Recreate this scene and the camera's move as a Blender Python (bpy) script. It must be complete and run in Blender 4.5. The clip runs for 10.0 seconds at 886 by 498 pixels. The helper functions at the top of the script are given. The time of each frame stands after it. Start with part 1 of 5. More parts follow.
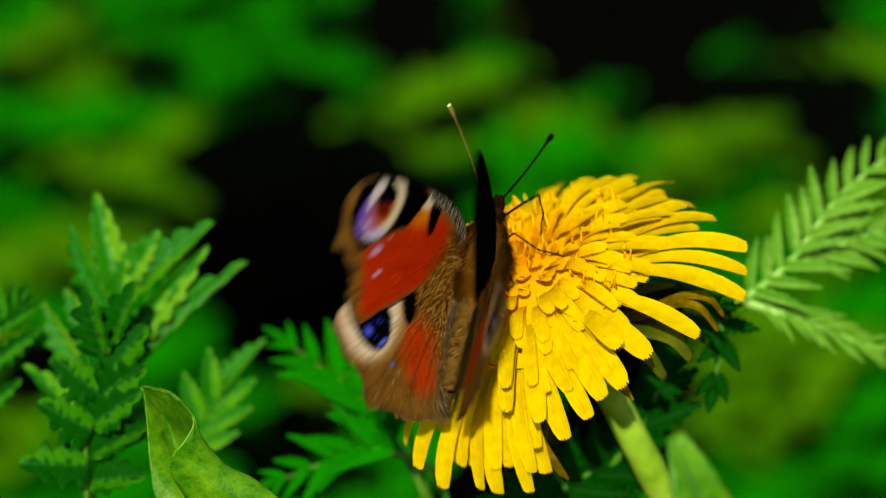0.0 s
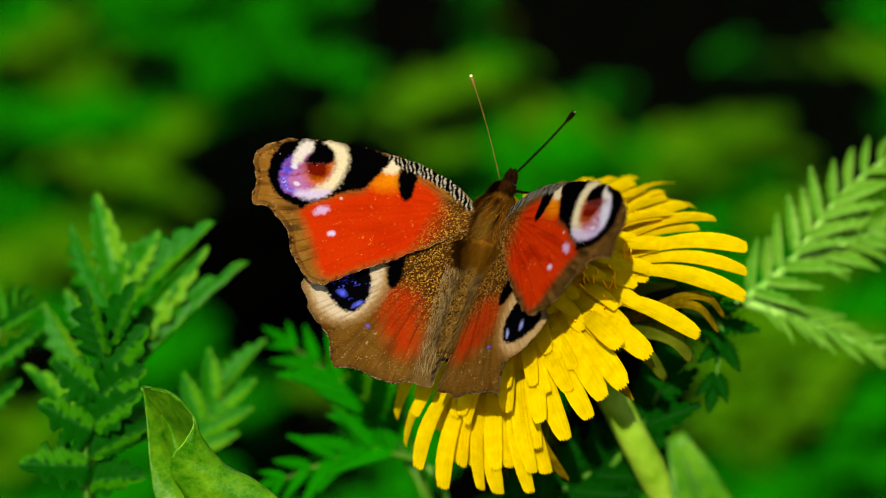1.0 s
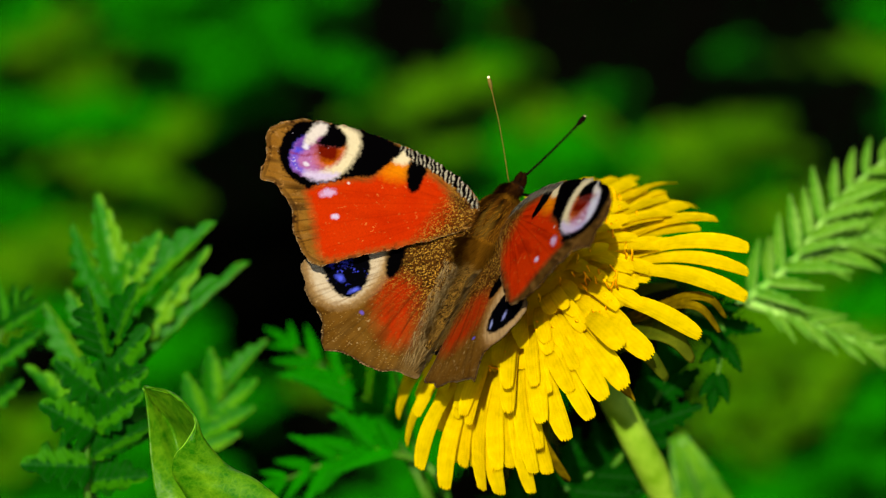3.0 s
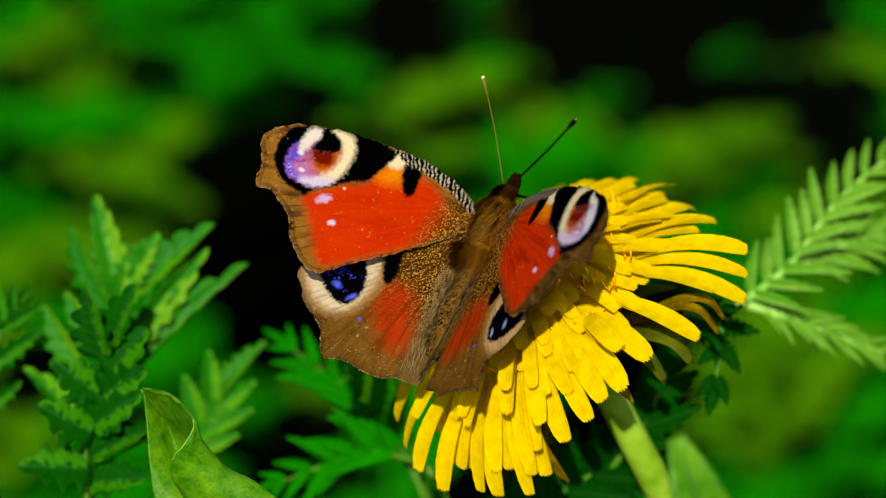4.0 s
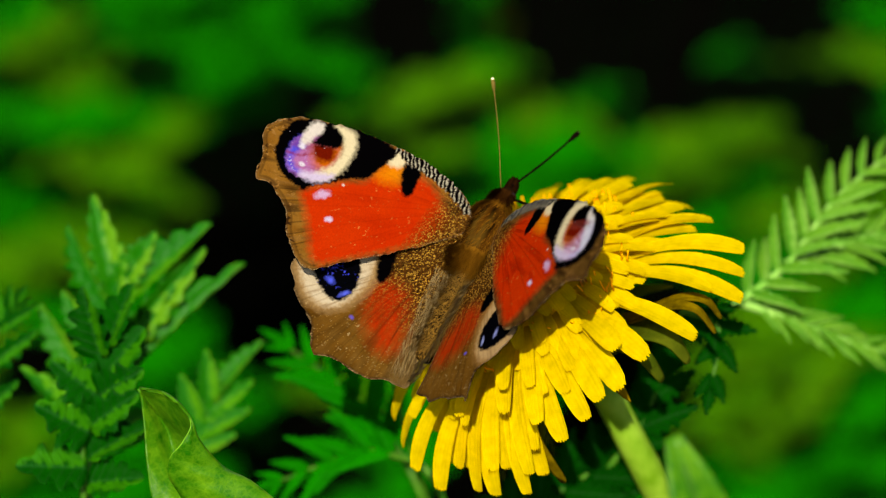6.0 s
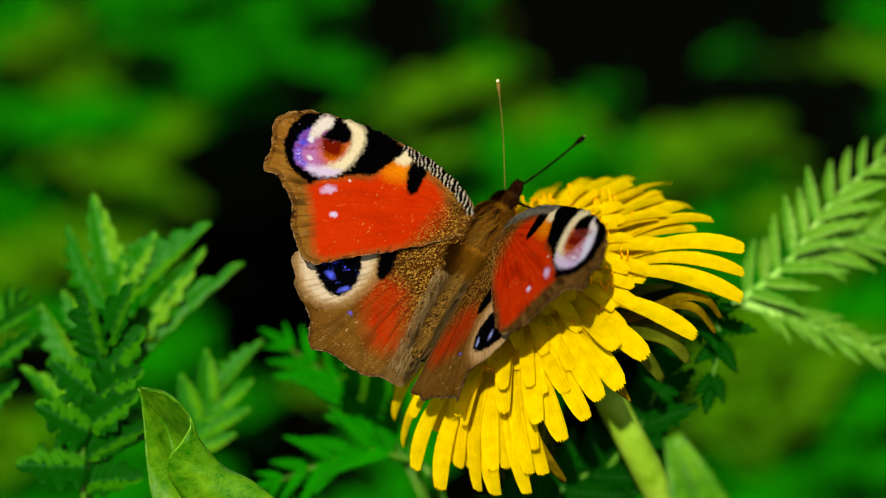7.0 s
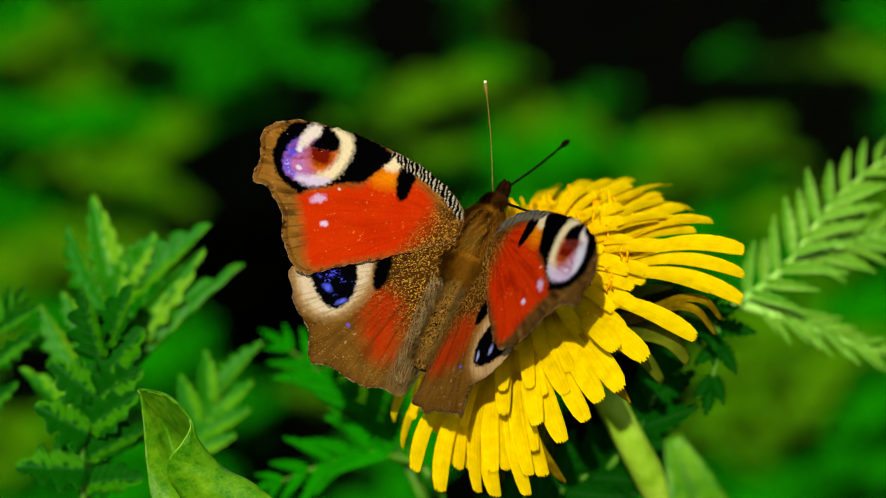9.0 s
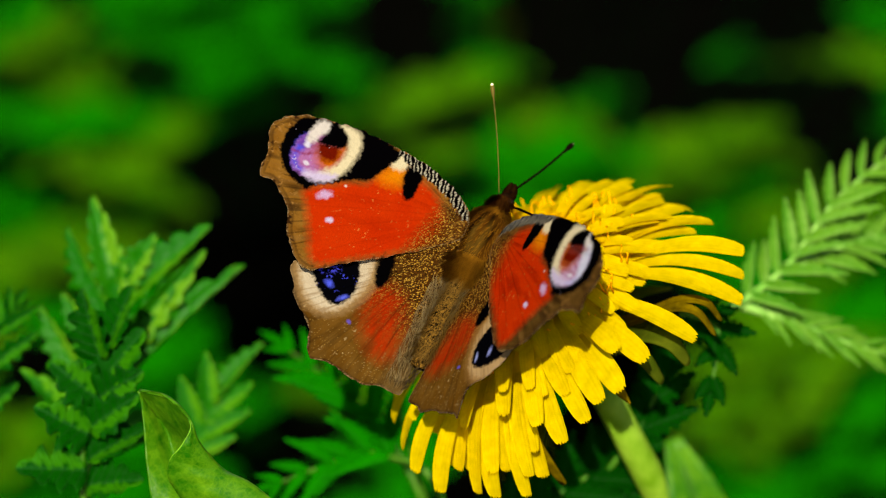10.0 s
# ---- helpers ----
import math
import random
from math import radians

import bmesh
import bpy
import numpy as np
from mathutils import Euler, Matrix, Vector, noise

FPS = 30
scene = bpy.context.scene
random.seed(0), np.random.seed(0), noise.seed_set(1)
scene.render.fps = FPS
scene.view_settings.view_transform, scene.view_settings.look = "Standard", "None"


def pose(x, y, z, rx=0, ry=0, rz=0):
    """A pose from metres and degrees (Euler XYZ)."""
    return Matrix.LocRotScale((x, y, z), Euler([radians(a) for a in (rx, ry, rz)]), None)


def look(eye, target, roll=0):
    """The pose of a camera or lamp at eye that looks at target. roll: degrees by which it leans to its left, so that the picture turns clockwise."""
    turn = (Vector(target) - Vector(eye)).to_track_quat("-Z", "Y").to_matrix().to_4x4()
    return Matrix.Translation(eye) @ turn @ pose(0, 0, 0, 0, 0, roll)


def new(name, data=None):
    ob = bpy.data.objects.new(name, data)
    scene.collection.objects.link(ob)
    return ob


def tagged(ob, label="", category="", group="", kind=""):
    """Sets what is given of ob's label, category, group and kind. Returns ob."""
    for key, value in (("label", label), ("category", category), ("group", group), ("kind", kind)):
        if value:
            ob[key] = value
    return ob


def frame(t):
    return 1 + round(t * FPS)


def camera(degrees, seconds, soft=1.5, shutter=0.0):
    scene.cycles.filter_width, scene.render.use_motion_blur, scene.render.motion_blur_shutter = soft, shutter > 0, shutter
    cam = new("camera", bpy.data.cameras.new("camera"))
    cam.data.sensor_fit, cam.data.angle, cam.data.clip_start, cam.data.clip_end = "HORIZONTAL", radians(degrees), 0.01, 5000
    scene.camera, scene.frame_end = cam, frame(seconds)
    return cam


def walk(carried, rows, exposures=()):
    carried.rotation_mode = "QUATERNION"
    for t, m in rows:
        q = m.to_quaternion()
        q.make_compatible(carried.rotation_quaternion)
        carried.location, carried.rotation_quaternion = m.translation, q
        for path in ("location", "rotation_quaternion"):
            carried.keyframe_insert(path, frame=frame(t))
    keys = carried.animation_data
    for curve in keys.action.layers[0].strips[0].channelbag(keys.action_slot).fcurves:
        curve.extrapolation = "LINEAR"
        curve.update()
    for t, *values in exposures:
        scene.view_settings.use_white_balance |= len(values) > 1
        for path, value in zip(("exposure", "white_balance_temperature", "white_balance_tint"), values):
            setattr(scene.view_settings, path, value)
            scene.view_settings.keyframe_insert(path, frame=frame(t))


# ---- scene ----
cam = camera(12, 10.0, soft=1.1, shutter=0.5)
# The stage: millimetres to the right, up and back towards the lens, round the flower's height above the ground.
MM = 0.001
HEIGHT = 0.34
TILT = radians(30)
STAGE = Matrix.Translation((0, 0, HEIGHT)) @ Matrix.Rotation(radians(90) - TILT, 4, "X")


def stage(x, y, z):
    return STAGE @ Vector((x * MM, y * MM, z * MM))


def stage_way(x, y, z):
    return (STAGE.to_3x3() @ Vector((x, y, z))).normalized()


EYE = stage(0, 0, 537.6)
cam.data.dof.use_dof = True
cam.data.dof.focus_distance = 0.531
cam.data.dof.aperture_fstop = 13
walk(cam, [(t, look(EYE, stage(x, y, 0))) for t, x, y in (
    (0, 0.02, -0.05), (0.5, 0.06, -0.06), (1, 0, 0), (1.5, -0.14, -0.13), (2, -0.04, -0.03), (2.5, -0.26, 0),
    (4, 0, 0.25), (4.5, -0.13, 0.35), (5, 0.11, 0.32), (5.5, 0.35, 0.25), (7, 0.39, 0.12), (7.5, 0.41, 0.14),
    (8, 0.42, 0.13), (8.5, 0.37, 0.22), (9, 0.42, 0.30), (9.5, 0.42, 0.35), (10, 0.40, 0.45))])

# ---- light ----
SUN_WAY = stage_way(-0.07, 0.22, 0.97)      # towards the sun
world = bpy.data.worlds.new("sky")
scene.world = world
world.use_nodes = True
wn = world.node_tree.nodes
sky = wn.new("ShaderNodeTexSky")
sky.sky_type = "NISHITA"
sky.sun_disc = False
sky.sun_elevation = math.asin(SUN_WAY.z)
sky.sun_rotation = math.atan2(SUN_WAY.x, SUN_WAY.y)
world.node_tree.links.new(sky.outputs[0], wn["Background"].inputs[0])
wn["Background"].inputs[1].default_value = 0.10
sun = new("sun", bpy.data.lights.new("sun", "SUN"))
sun.data.energy = 4.8
sun.data.angle = radians(0.6)
sun.data.color = (1.0, 0.96, 0.88)
sun.matrix_world = look(SUN_WAY * 3, (0, 0, 0))
scene.view_settings.exposure = 0.88
scene.view_settings.use_white_balance = True
scene.view_settings.white_balance_temperature = 7000


# ---- materials ----
def srgb(r, g, b):
    f = lambda c: c / 12.92 if c <= 0.04045 else ((c + 0.055) / 1.055) ** 2.4
    return (f(r / 255), f(g / 255), f(b / 255), 1.0)


class Nodes:
    """A small wrapper round a node tree."""

    def __init__(self, name):
        self.m = bpy.data.materials.new(name)
        self.m.use_nodes = True
        self.t = self.m.node_tree
        self.p = self.t.nodes["Principled BSDF"]
        self.out = self.t.nodes["Material Output"]

    def add(self, kind, **values):
        n = self.t.nodes.new(kind)
        for key, value in values.items():
            n.inputs[key].default_value = value
        return n

    def link(self, a, b):
        self.t.links.new(a, b)

    def coords(self):
        return self.add("ShaderNodeTexCoord").outputs["Object"]

    def noise(self, scale, detail=3.0, rough=0.55):
        n = self.add("ShaderNodeTexNoise", Scale=scale, Detail=detail, Roughness=rough)
        self.link(self.coords(), n.inputs["Vector"])
        return n.outputs["Fac"]

    def ramp(self, fac, *stops):
        n = self.add("ShaderNodeValToRGB")
        e = n.color_ramp.elements
        while len(e) < len(stops):
            e.new(0.5)
        for el, (at, colour) in zip(e, stops):
            el.position, el.color = at, colour
        self.link(fac, n.inputs["Fac"])
        return n.outputs["Color"]

    def mix(self, fac, a, b, mode="MIX"):
        n = self.t.nodes.new("ShaderNodeMix")
        n.data_type, n.blend_type = "RGBA", mode
        for value, sock in ((fac, n.inputs[0]), (a, n.inputs[6]), (b, n.inputs[7])):
            if isinstance(value, bpy.types.NodeSocket):
                self.link(value, sock)
            else:
                sock.default_value = value
        return n.outputs[2]

    def math(self, kind, a, b=0.0):
        n = self.add("ShaderNodeMath")
        n.operation = kind
        for value, sock in ((a, n.inputs[0]), (b, n.inputs[1])):
            if isinstance(value, bpy.types.NodeSocket):
                self.link(value, sock)
            else:
                sock.default_value = value
        return n.outputs[0]

    def random(self):
        return self.add("ShaderNodeObjectInfo").outputs["Random"]

    def bump(self, height, strength, distance):
        n = self.add("ShaderNodeBump", Strength=strength, Distance=distance)
        self.link(height, n.inputs["Height"])
        self.link(n.outputs[0], self.p.inputs["Normal"])
        return n.outputs[0]

    def thin(self, colour, share):
        """Lets a share of the light through, as a thin leaf does."""
        tr = self.add("ShaderNodeBsdfTranslucent")
        self.link(colour, tr.inputs["Color"])
        mx = self.add("ShaderNodeMixShader", Fac=share)
        self.link(self.p.outputs[0], mx.inputs[1])
        self.link(tr.outputs[0], mx.inputs[2])
        self.link(mx.outputs[0], self.out.inputs["Surface"])


def leaf_material(name, dark, light, rough=0.45, share=0.25, gloss=0.0, gain=0.31, half=None):
    dark, light = ([c * gain for c in k[:3]] + [1.0] for k in (dark, light))
    n = Nodes(name)
    col = n.ramp(n.noise(3.2, 4), (0.3, dark), (0.72, light))
    col = n.mix(0.22, col, n.ramp(n.noise(34, 4), (0.35, dark), (0.7, light)))
    col = n.mix(0.4, col, n.ramp(n.random(), (0.0, dark), (1.0, light)))
    # midrib and side veins, on a leaflet of unit length along y
    xyz = n.add("ShaderNodeSeparateXYZ")
    n.link(n.coords(), xyz.inputs[0])
    side = n.math("ABSOLUTE", xyz.outputs[0])
    rib = n.math("SINE", n.math("MULTIPLY", n.math("SUBTRACT", xyz.outputs[1], n.math("MULTIPLY", side, 1.1)), 44.0))
    vein = n.ramp(rib, (0.72, (0, 0, 0, 1)), (1.0, (1, 1, 1, 1)))
    mid = n.ramp(side, (0.006, (1, 1, 1, 1)), (0.02, (0, 0, 0, 1)))
    pale = [min(1.0, 0.5 * a + 0.9 * b + 0.01) for a, b in zip(dark[:3], light[:3])] + [1.0]
    col = n.mix(n.mix(0.75, vein, (0, 0, 0, 1)), col, pale)
    col = n.mix(n.mix(0.6, mid, (0, 0, 0, 1)), col, pale)
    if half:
        # sunlit half put into the colour: one side of the lobe paler and blotched
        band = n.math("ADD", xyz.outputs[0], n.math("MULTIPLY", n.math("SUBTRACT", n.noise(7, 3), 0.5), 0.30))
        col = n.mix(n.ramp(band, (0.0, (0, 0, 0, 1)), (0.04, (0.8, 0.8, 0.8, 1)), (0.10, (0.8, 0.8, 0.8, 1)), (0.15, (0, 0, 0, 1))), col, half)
    n.link(col, n.p.inputs["Base Color"])
    n.p.inputs["Roughness"].default_value = rough
    n.p.inputs["Specular IOR Level"].default_value = gloss
    n.bump(n.mix(0.6, n.ramp(n.noise(22, 4), (0, (0, 0, 0, 1)), (1, (1, 1, 1, 1))), vein), 0.5, 0.0006)
    n.thin(col, share)
    return n.m


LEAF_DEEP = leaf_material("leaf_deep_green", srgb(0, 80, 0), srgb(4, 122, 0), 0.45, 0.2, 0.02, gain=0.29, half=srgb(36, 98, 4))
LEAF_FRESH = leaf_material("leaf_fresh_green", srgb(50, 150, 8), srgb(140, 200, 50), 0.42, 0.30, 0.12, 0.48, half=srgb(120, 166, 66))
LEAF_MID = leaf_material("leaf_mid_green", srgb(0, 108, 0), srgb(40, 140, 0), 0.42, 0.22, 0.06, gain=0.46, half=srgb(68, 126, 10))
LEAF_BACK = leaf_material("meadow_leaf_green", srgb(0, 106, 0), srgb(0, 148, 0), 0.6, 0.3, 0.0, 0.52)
# lit copy of the meadow green: sunlight of the sunny spots is in its colour
LEAF_SUNLIT = leaf_material("meadow_leaf_sunlit_green", srgb(34, 122, 0), srgb(104, 160, 10), 0.6, 0.3, 0.0, 0.44)
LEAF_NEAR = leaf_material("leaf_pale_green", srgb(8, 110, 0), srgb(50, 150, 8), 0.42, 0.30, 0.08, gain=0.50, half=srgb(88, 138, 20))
# dark copy of the leaf green, with shade put into its colour
LEAF_SHADE = leaf_material("leaf_shade_green", srgb(0, 44, 0), srgb(2, 70, 2), 0.5, 0.12, gain=0.55)


def plain_material(name, dark, light, scale, rough=0.6, bump=0.4, share=0.0, gloss=0.08):
    n = Nodes(name)
    col = n.ramp(n.noise(scale, 5), (0.3, dark), (0.7, light))
    n.link(col, n.p.inputs["Base Color"])
    n.p.inputs["Roughness"].default_value = rough
    n.p.inputs["Specular IOR Level"].default_value = gloss
    n.bump(n.noise(scale * 4, 4), bump, 0.0002)
    if share:
        n.thin(col, share)
    return n.m


# the deep shade under the leaves is put into the soil's near-black colour
SOIL = plain_material("soil_shade_black", (0.0003, 0.0004, 0.0002, 1), (0.0014, 0.0013, 0.0008, 1), 60, 1.0, 1.0, gloss=0.0)
STALK = plain_material("pale_green_stalk", srgb(84, 122, 14), srgb(124, 156, 44), 260, 0.4, 0.3, 0.12)
RACHIS = plain_material("green_leaf_stalk", srgb(24, 72, 6), srgb(60, 100, 20), 300, 0.45, 0.3)
RIM = plain_material("pale_leaf_edge", srgb(64, 112, 10), srgb(92, 140, 24), 300, 0.4, 0.3)
BRACT = plain_material("olive_bract", srgb(34, 50, 4), srgb(72, 78, 12), 260, 0.6, 0.4, 0.1, gloss=0.0)
BRACT_DRY = plain_material("withered_brown_bract", srgb(56, 46, 2), srgb(104, 86, 4), 420, 0.6, 0.5, 0.1, gloss=0.0)
CHITIN = plain_material("dark_brown_chitin", srgb(4, 2, 2), srgb(14, 7, 4), 900, 0.8, 0.5, gloss=0.0)
CHITIN_LIT = plain_material("lit_brown_chitin", srgb(60, 50, 14), srgb(100, 84, 30), 900, 0.45, 0.5)
TIP = plain_material("cream_antenna_tip", srgb(220, 200, 140), srgb(250, 235, 190), 900, 0.5, 0.3)
UNDER = plain_material("black_brown_wing_underside", srgb(1, 1, 1), srgb(8, 5, 4), 700, 0.9, 0.6, gloss=0.0)
EYE_DARK = plain_material("dark_compound_eye", srgb(14, 9, 7), srgb(40, 24, 16), 1500, 0.25, 0.4)


def attribute_material(name, rough, scale, bump, share, sheen=0.0, gloss=0.0, low=0.72):
    """Colour from the mesh's own colour layer, with a fine grain over it."""
    n = Nodes(name)
    at = n.add("ShaderNodeAttribute")
    at.attribute_name = "Col"
    grain = n.ramp(n.noise(scale, 3), (0.25, (low, low, low, 1)), (0.75, (1.0, 1.0, 1.0, 1)))
    col = n.mix(1.0, at.outputs["Color"], grain, "MULTIPLY")
    n.link(col, n.p.inputs["Base Color"])
    n.p.inputs["Roughness"].default_value = rough
    n.p.inputs["Specular IOR Level"].default_value = gloss
    if sheen:
        n.p.inputs["Sheen Weight"].default_value = sheen
    n.bump(n.noise(scale * 1.5, 3), bump, 0.0001)
    if share:
        n.thin(col, share)
    return n.m


WING = attribute_material("scaled_wing", 0.6, 2600, 0.4, 0.0, low=0.86)
FUZZ = attribute_material("furry_body", 0.9, 1800, 0.9, 0.0)
PETAL = attribute_material("yellow_petal", 0.6, 700, 0.12, 0.5)


# ---- building helpers ----
def part(name, bm, material, parent=None, label=""):
    me = bpy.data.meshes.new(name)
    bm.to_mesh(me)
    bm.free()
    for f in me.polygons:
        f.use_smooth = True
    me.materials.append(material)
    ob = new(name, me)
    ob.parent = parent
    if label:
        ob["label"] = label
    return ob


def thing(name, m, label, category, group="", kind=""):
    ob = new(name)
    ob.empty_display_size = 0.01
    ob.matrix_basis = m
    return tagged(ob, label, category, group, kind)


def smooth_path(pts, n):
    """Catmull-Rom through the points."""
    pts = [Vector(p) for p in pts]
    ext = [pts[0] * 2 - pts[1]] + pts + [pts[-1] * 2 - pts[-2]]
    out = []
    for i in range(len(pts) - 1):
        a, b, c, d = ext[i:i + 4]
        for k in range(n):
            t = k / n
            out.append(0.5 * (2 * b + (c - a) * t + (2 * a - 5 * b + 4 * c - d) * t * t + (3 * b - a - 3 * c + d) * t ** 3))
    return out + [pts[-1]]


def tube(bm, path, radii, sides=8):
    rings = []
    ref = Vector((0.31, 0.17, 0.93))
    for i, p in enumerate(path):
        way = (path[min(i + 1, len(path) - 1)] - path[max(i - 1, 0)]).normalized()
        a = way.cross(ref)
        a = (a if a.length > 1e-4 else way.cross(Vector((1, 0, 0)))).normalized()
        b = way.cross(a)
        r = radii[i] if hasattr(radii, "__len__") else radii
        rings.append([bm.verts.new(p + (a * math.cos(k * math.tau / sides) + b * math.sin(k * math.tau / sides)) * r) for k in range(sides)])
    for r0, r1 in zip(rings, rings[1:]):
        for k in range(sides):
            bm.faces.new((r0[k], r0[(k + 1) % sides], r1[(k + 1) % sides], r1[k]))
    bm.faces.new(rings[0][::-1])
    bm.faces.new(rings[-1])
    return bm


def spun(profile, sides=20):
    """A solid along y from (y, radius x, radius z, height) rings."""
    bm = bmesh.new()
    rings = []
    for y, rx, rz, z in profile:
        rings.append([bm.verts.new((rx * math.cos(k * math.tau / sides), y, z + rz * math.sin(k * math.tau / sides))) for k in range(sides)])
    for r0, r1 in zip(rings, rings[1:]):
        for k in range(sides):
            bm.faces.new((r0[k], r0[(k + 1) % sides], r1[(k + 1) % sides], r1[k]))
    bm.faces.new(rings[0][::-1])
    bm.faces.new(rings[-1])
    bmesh.ops.recalc_face_normals(bm, faces=bm.faces)
    return bm


def frame_at(origin, y_way, z_hint):
    """A pose at origin whose y axis runs along y_way and whose z axis leans to z_hint."""
    y = Vector(y_way).normalized()
    x = y.cross(Vector(z_hint)).normalized()
    z = x.cross(y)
    return Matrix.Translation(origin) @ Matrix((x, y, z)).transposed().to_4x4()


# ---- ground ----
def build_ground():
    bm = bmesh.new()
    rings = [0.0, 0.05, 0.1, 0.16, 0.24, 0.34, 0.48, 0.7, 1.1, 2, 5, 20, 100, 600]
    prev = None
    for r in rings:
        n = 48
        ring = [bm.verts.new((r * math.cos(k * math.tau / n), 0.2 + r * math.sin(k * math.tau / n),
                              (0.012 * noise.noise(Vector((r * math.cos(k * math.tau / n) * 14, r * math.sin(k * math.tau / n) * 14, 0))) - 0.01) if 0 < r < 3 else -0.01)) for k in range(n if r else 1)]
        if prev:
            for k in range(n):
                if len(prev) == 1:
                    bm.faces.new((prev[0], ring[k], ring[(k + 1) % n]))
                else:
                    bm.faces.new((prev[k], ring[k], ring[(k + 1) % n], prev[(k + 1) % n]))
        prev = ring
    tagged(part("ground", bm, SOIL), "meadow soil coloured near black for the shade of leaves", "ground", kind="structure")


build_ground()


# ---- leaves ----
def leaflet_mesh(name, material, teeth=7, width=0.26, tooth=0.22, fold=0.25, droop=0.12, seed=0, depth=0.012):
    """A toothed leaflet of unit length along y, folded a little along its midrib."""
    rnd = random.Random(seed)
    steps = teeth * 4
    bm = bmesh.new()
    rows_top = []
    for i in range(steps + 1):
        s = i / steps
        env = width * (math.sin(math.pi * min(1, s * 0.97 + 0.03) ** 0.62) ** 0.8 if s < 1 else 0)
        saw = (s * teeth) % 1.0
        w = env * (1 - tooth * (1 - saw) ** 1.4 + tooth * 0.25 * rnd.uniform(-1, 1)) + 0.006
        y = s + (0.35 / teeth) * saw * 0.4
        z = -droop * s * s
        row = []
        for side in (-1, -0.5, 0, 0.5, 1):
            row.append(bm.verts.new((side * w, y - 0.02 * (1 - abs(side)), z + fold * abs(side) * w + 0.010 * math.sin(s * teeth * math.tau - abs(side) * 1.5) * abs(side))))
        rows_top.append(row)
    for a, b in zip(rows_top, rows_top[1:]):
        for k in range(4):
            bm.faces.new((a[k], a[k + 1], b[k + 1], b[k]))
    # underside
    geo = bmesh.ops.extrude_face_region(bm, geom=bm.faces[:])
    for v in [e for e in geo["geom"] if isinstance(e, bmesh.types.BMVert)]:
        v.co.z += depth
    bmesh.ops.recalc_face_normals(bm, faces=bm.faces)
    me = bpy.data.meshes.new(name)
    bm.to_mesh(me)
    bm.free()
    for f in me.polygons:
        f.use_smooth = True
    me.materials.append(material)
    return me


def leaflet_set(material, **kw):
    return [leaflet_mesh("leaflet", material, seed=s, **kw) for s in range(3)]


def pinnate_leaf(name, pts, normal, leaflets, lengths, pairs, label, category="leaf", group="", stalk_mm=0.7, angle=48, start=0.12, seed=0,
                 wide=1.0, lift=12, tip=True, stalk=None):
    """A feathered leaf: a stalk through pts (stage millimetres), leaflets in pairs along it; lengths in millimetres at base, middle and tip."""
    rnd = random.Random(seed)
    path = smooth_path([stage(*p) for p in pts], 8)
    up = stage_way(*normal)
    base = path[0]
    ob = thing(name, Matrix.Translation(base), label, category, group)
    local = [p - base for p in path]
    n = len(local)
    part("leaf_stalk", tube(bmesh.new(), local, [stalk_mm * MM * (1 - 0.75 * i / n) for i in range(n)], 6), stalk or RACHIS, ob)
    for k in range(pairs):
        s = start + (0.97 - start) * k / max(1, pairs - 1)
        at = s * (n - 1)
        i = min(int(at), n - 2)
        p = local[i].lerp(local[i + 1], at - i)
        way = (local[min(i + 2, n - 1)] - local[max(i - 1, 0)]).normalized()
        side = way.cross(up).normalized()
        ln = np.interp(s, (start, (1 + start) / 2, 1), lengths) * MM
        for sgn in (-1, 1):
            a = radians(angle * (1.05 - 0.45 * s) + rnd.uniform(-6, 6))
            d = way * math.cos(a) + side * sgn * math.sin(a) + up * math.tan(radians(lift + rnd.uniform(-12, 12)))
            leaf = new("leaflet", leaflets[rnd.randrange(len(leaflets))])
            leaf.parent = ob
            l = ln * rnd.uniform(0.88, 1.1)
            leaf.matrix_basis = frame_at(p, d, up + side * sgn * rnd.uniform(-0.3, 0.3)) @ Matrix.Diagonal((l * wide, l, l, 1))
    if tip:
        leaf = new("leaflet", leaflets[0])
        leaf.parent = ob
        l = lengths[2] * MM * 1.2
        leaf.matrix_basis = frame_at(local[-1], local[-1] - local[-3], up) @ Matrix.Diagonal((l * wide, l, l, 1))
    return ob


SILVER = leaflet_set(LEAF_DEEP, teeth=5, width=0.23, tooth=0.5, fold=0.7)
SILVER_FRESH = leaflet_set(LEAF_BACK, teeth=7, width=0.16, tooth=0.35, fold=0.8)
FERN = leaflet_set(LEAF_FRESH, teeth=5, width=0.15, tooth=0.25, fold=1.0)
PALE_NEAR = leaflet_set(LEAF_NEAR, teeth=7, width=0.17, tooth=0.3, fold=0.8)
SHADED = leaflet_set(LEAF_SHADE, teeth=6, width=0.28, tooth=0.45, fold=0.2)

# the toothed leaf beside the flower, and the fresher ones behind it
G1 = "toothed meadow leaves"


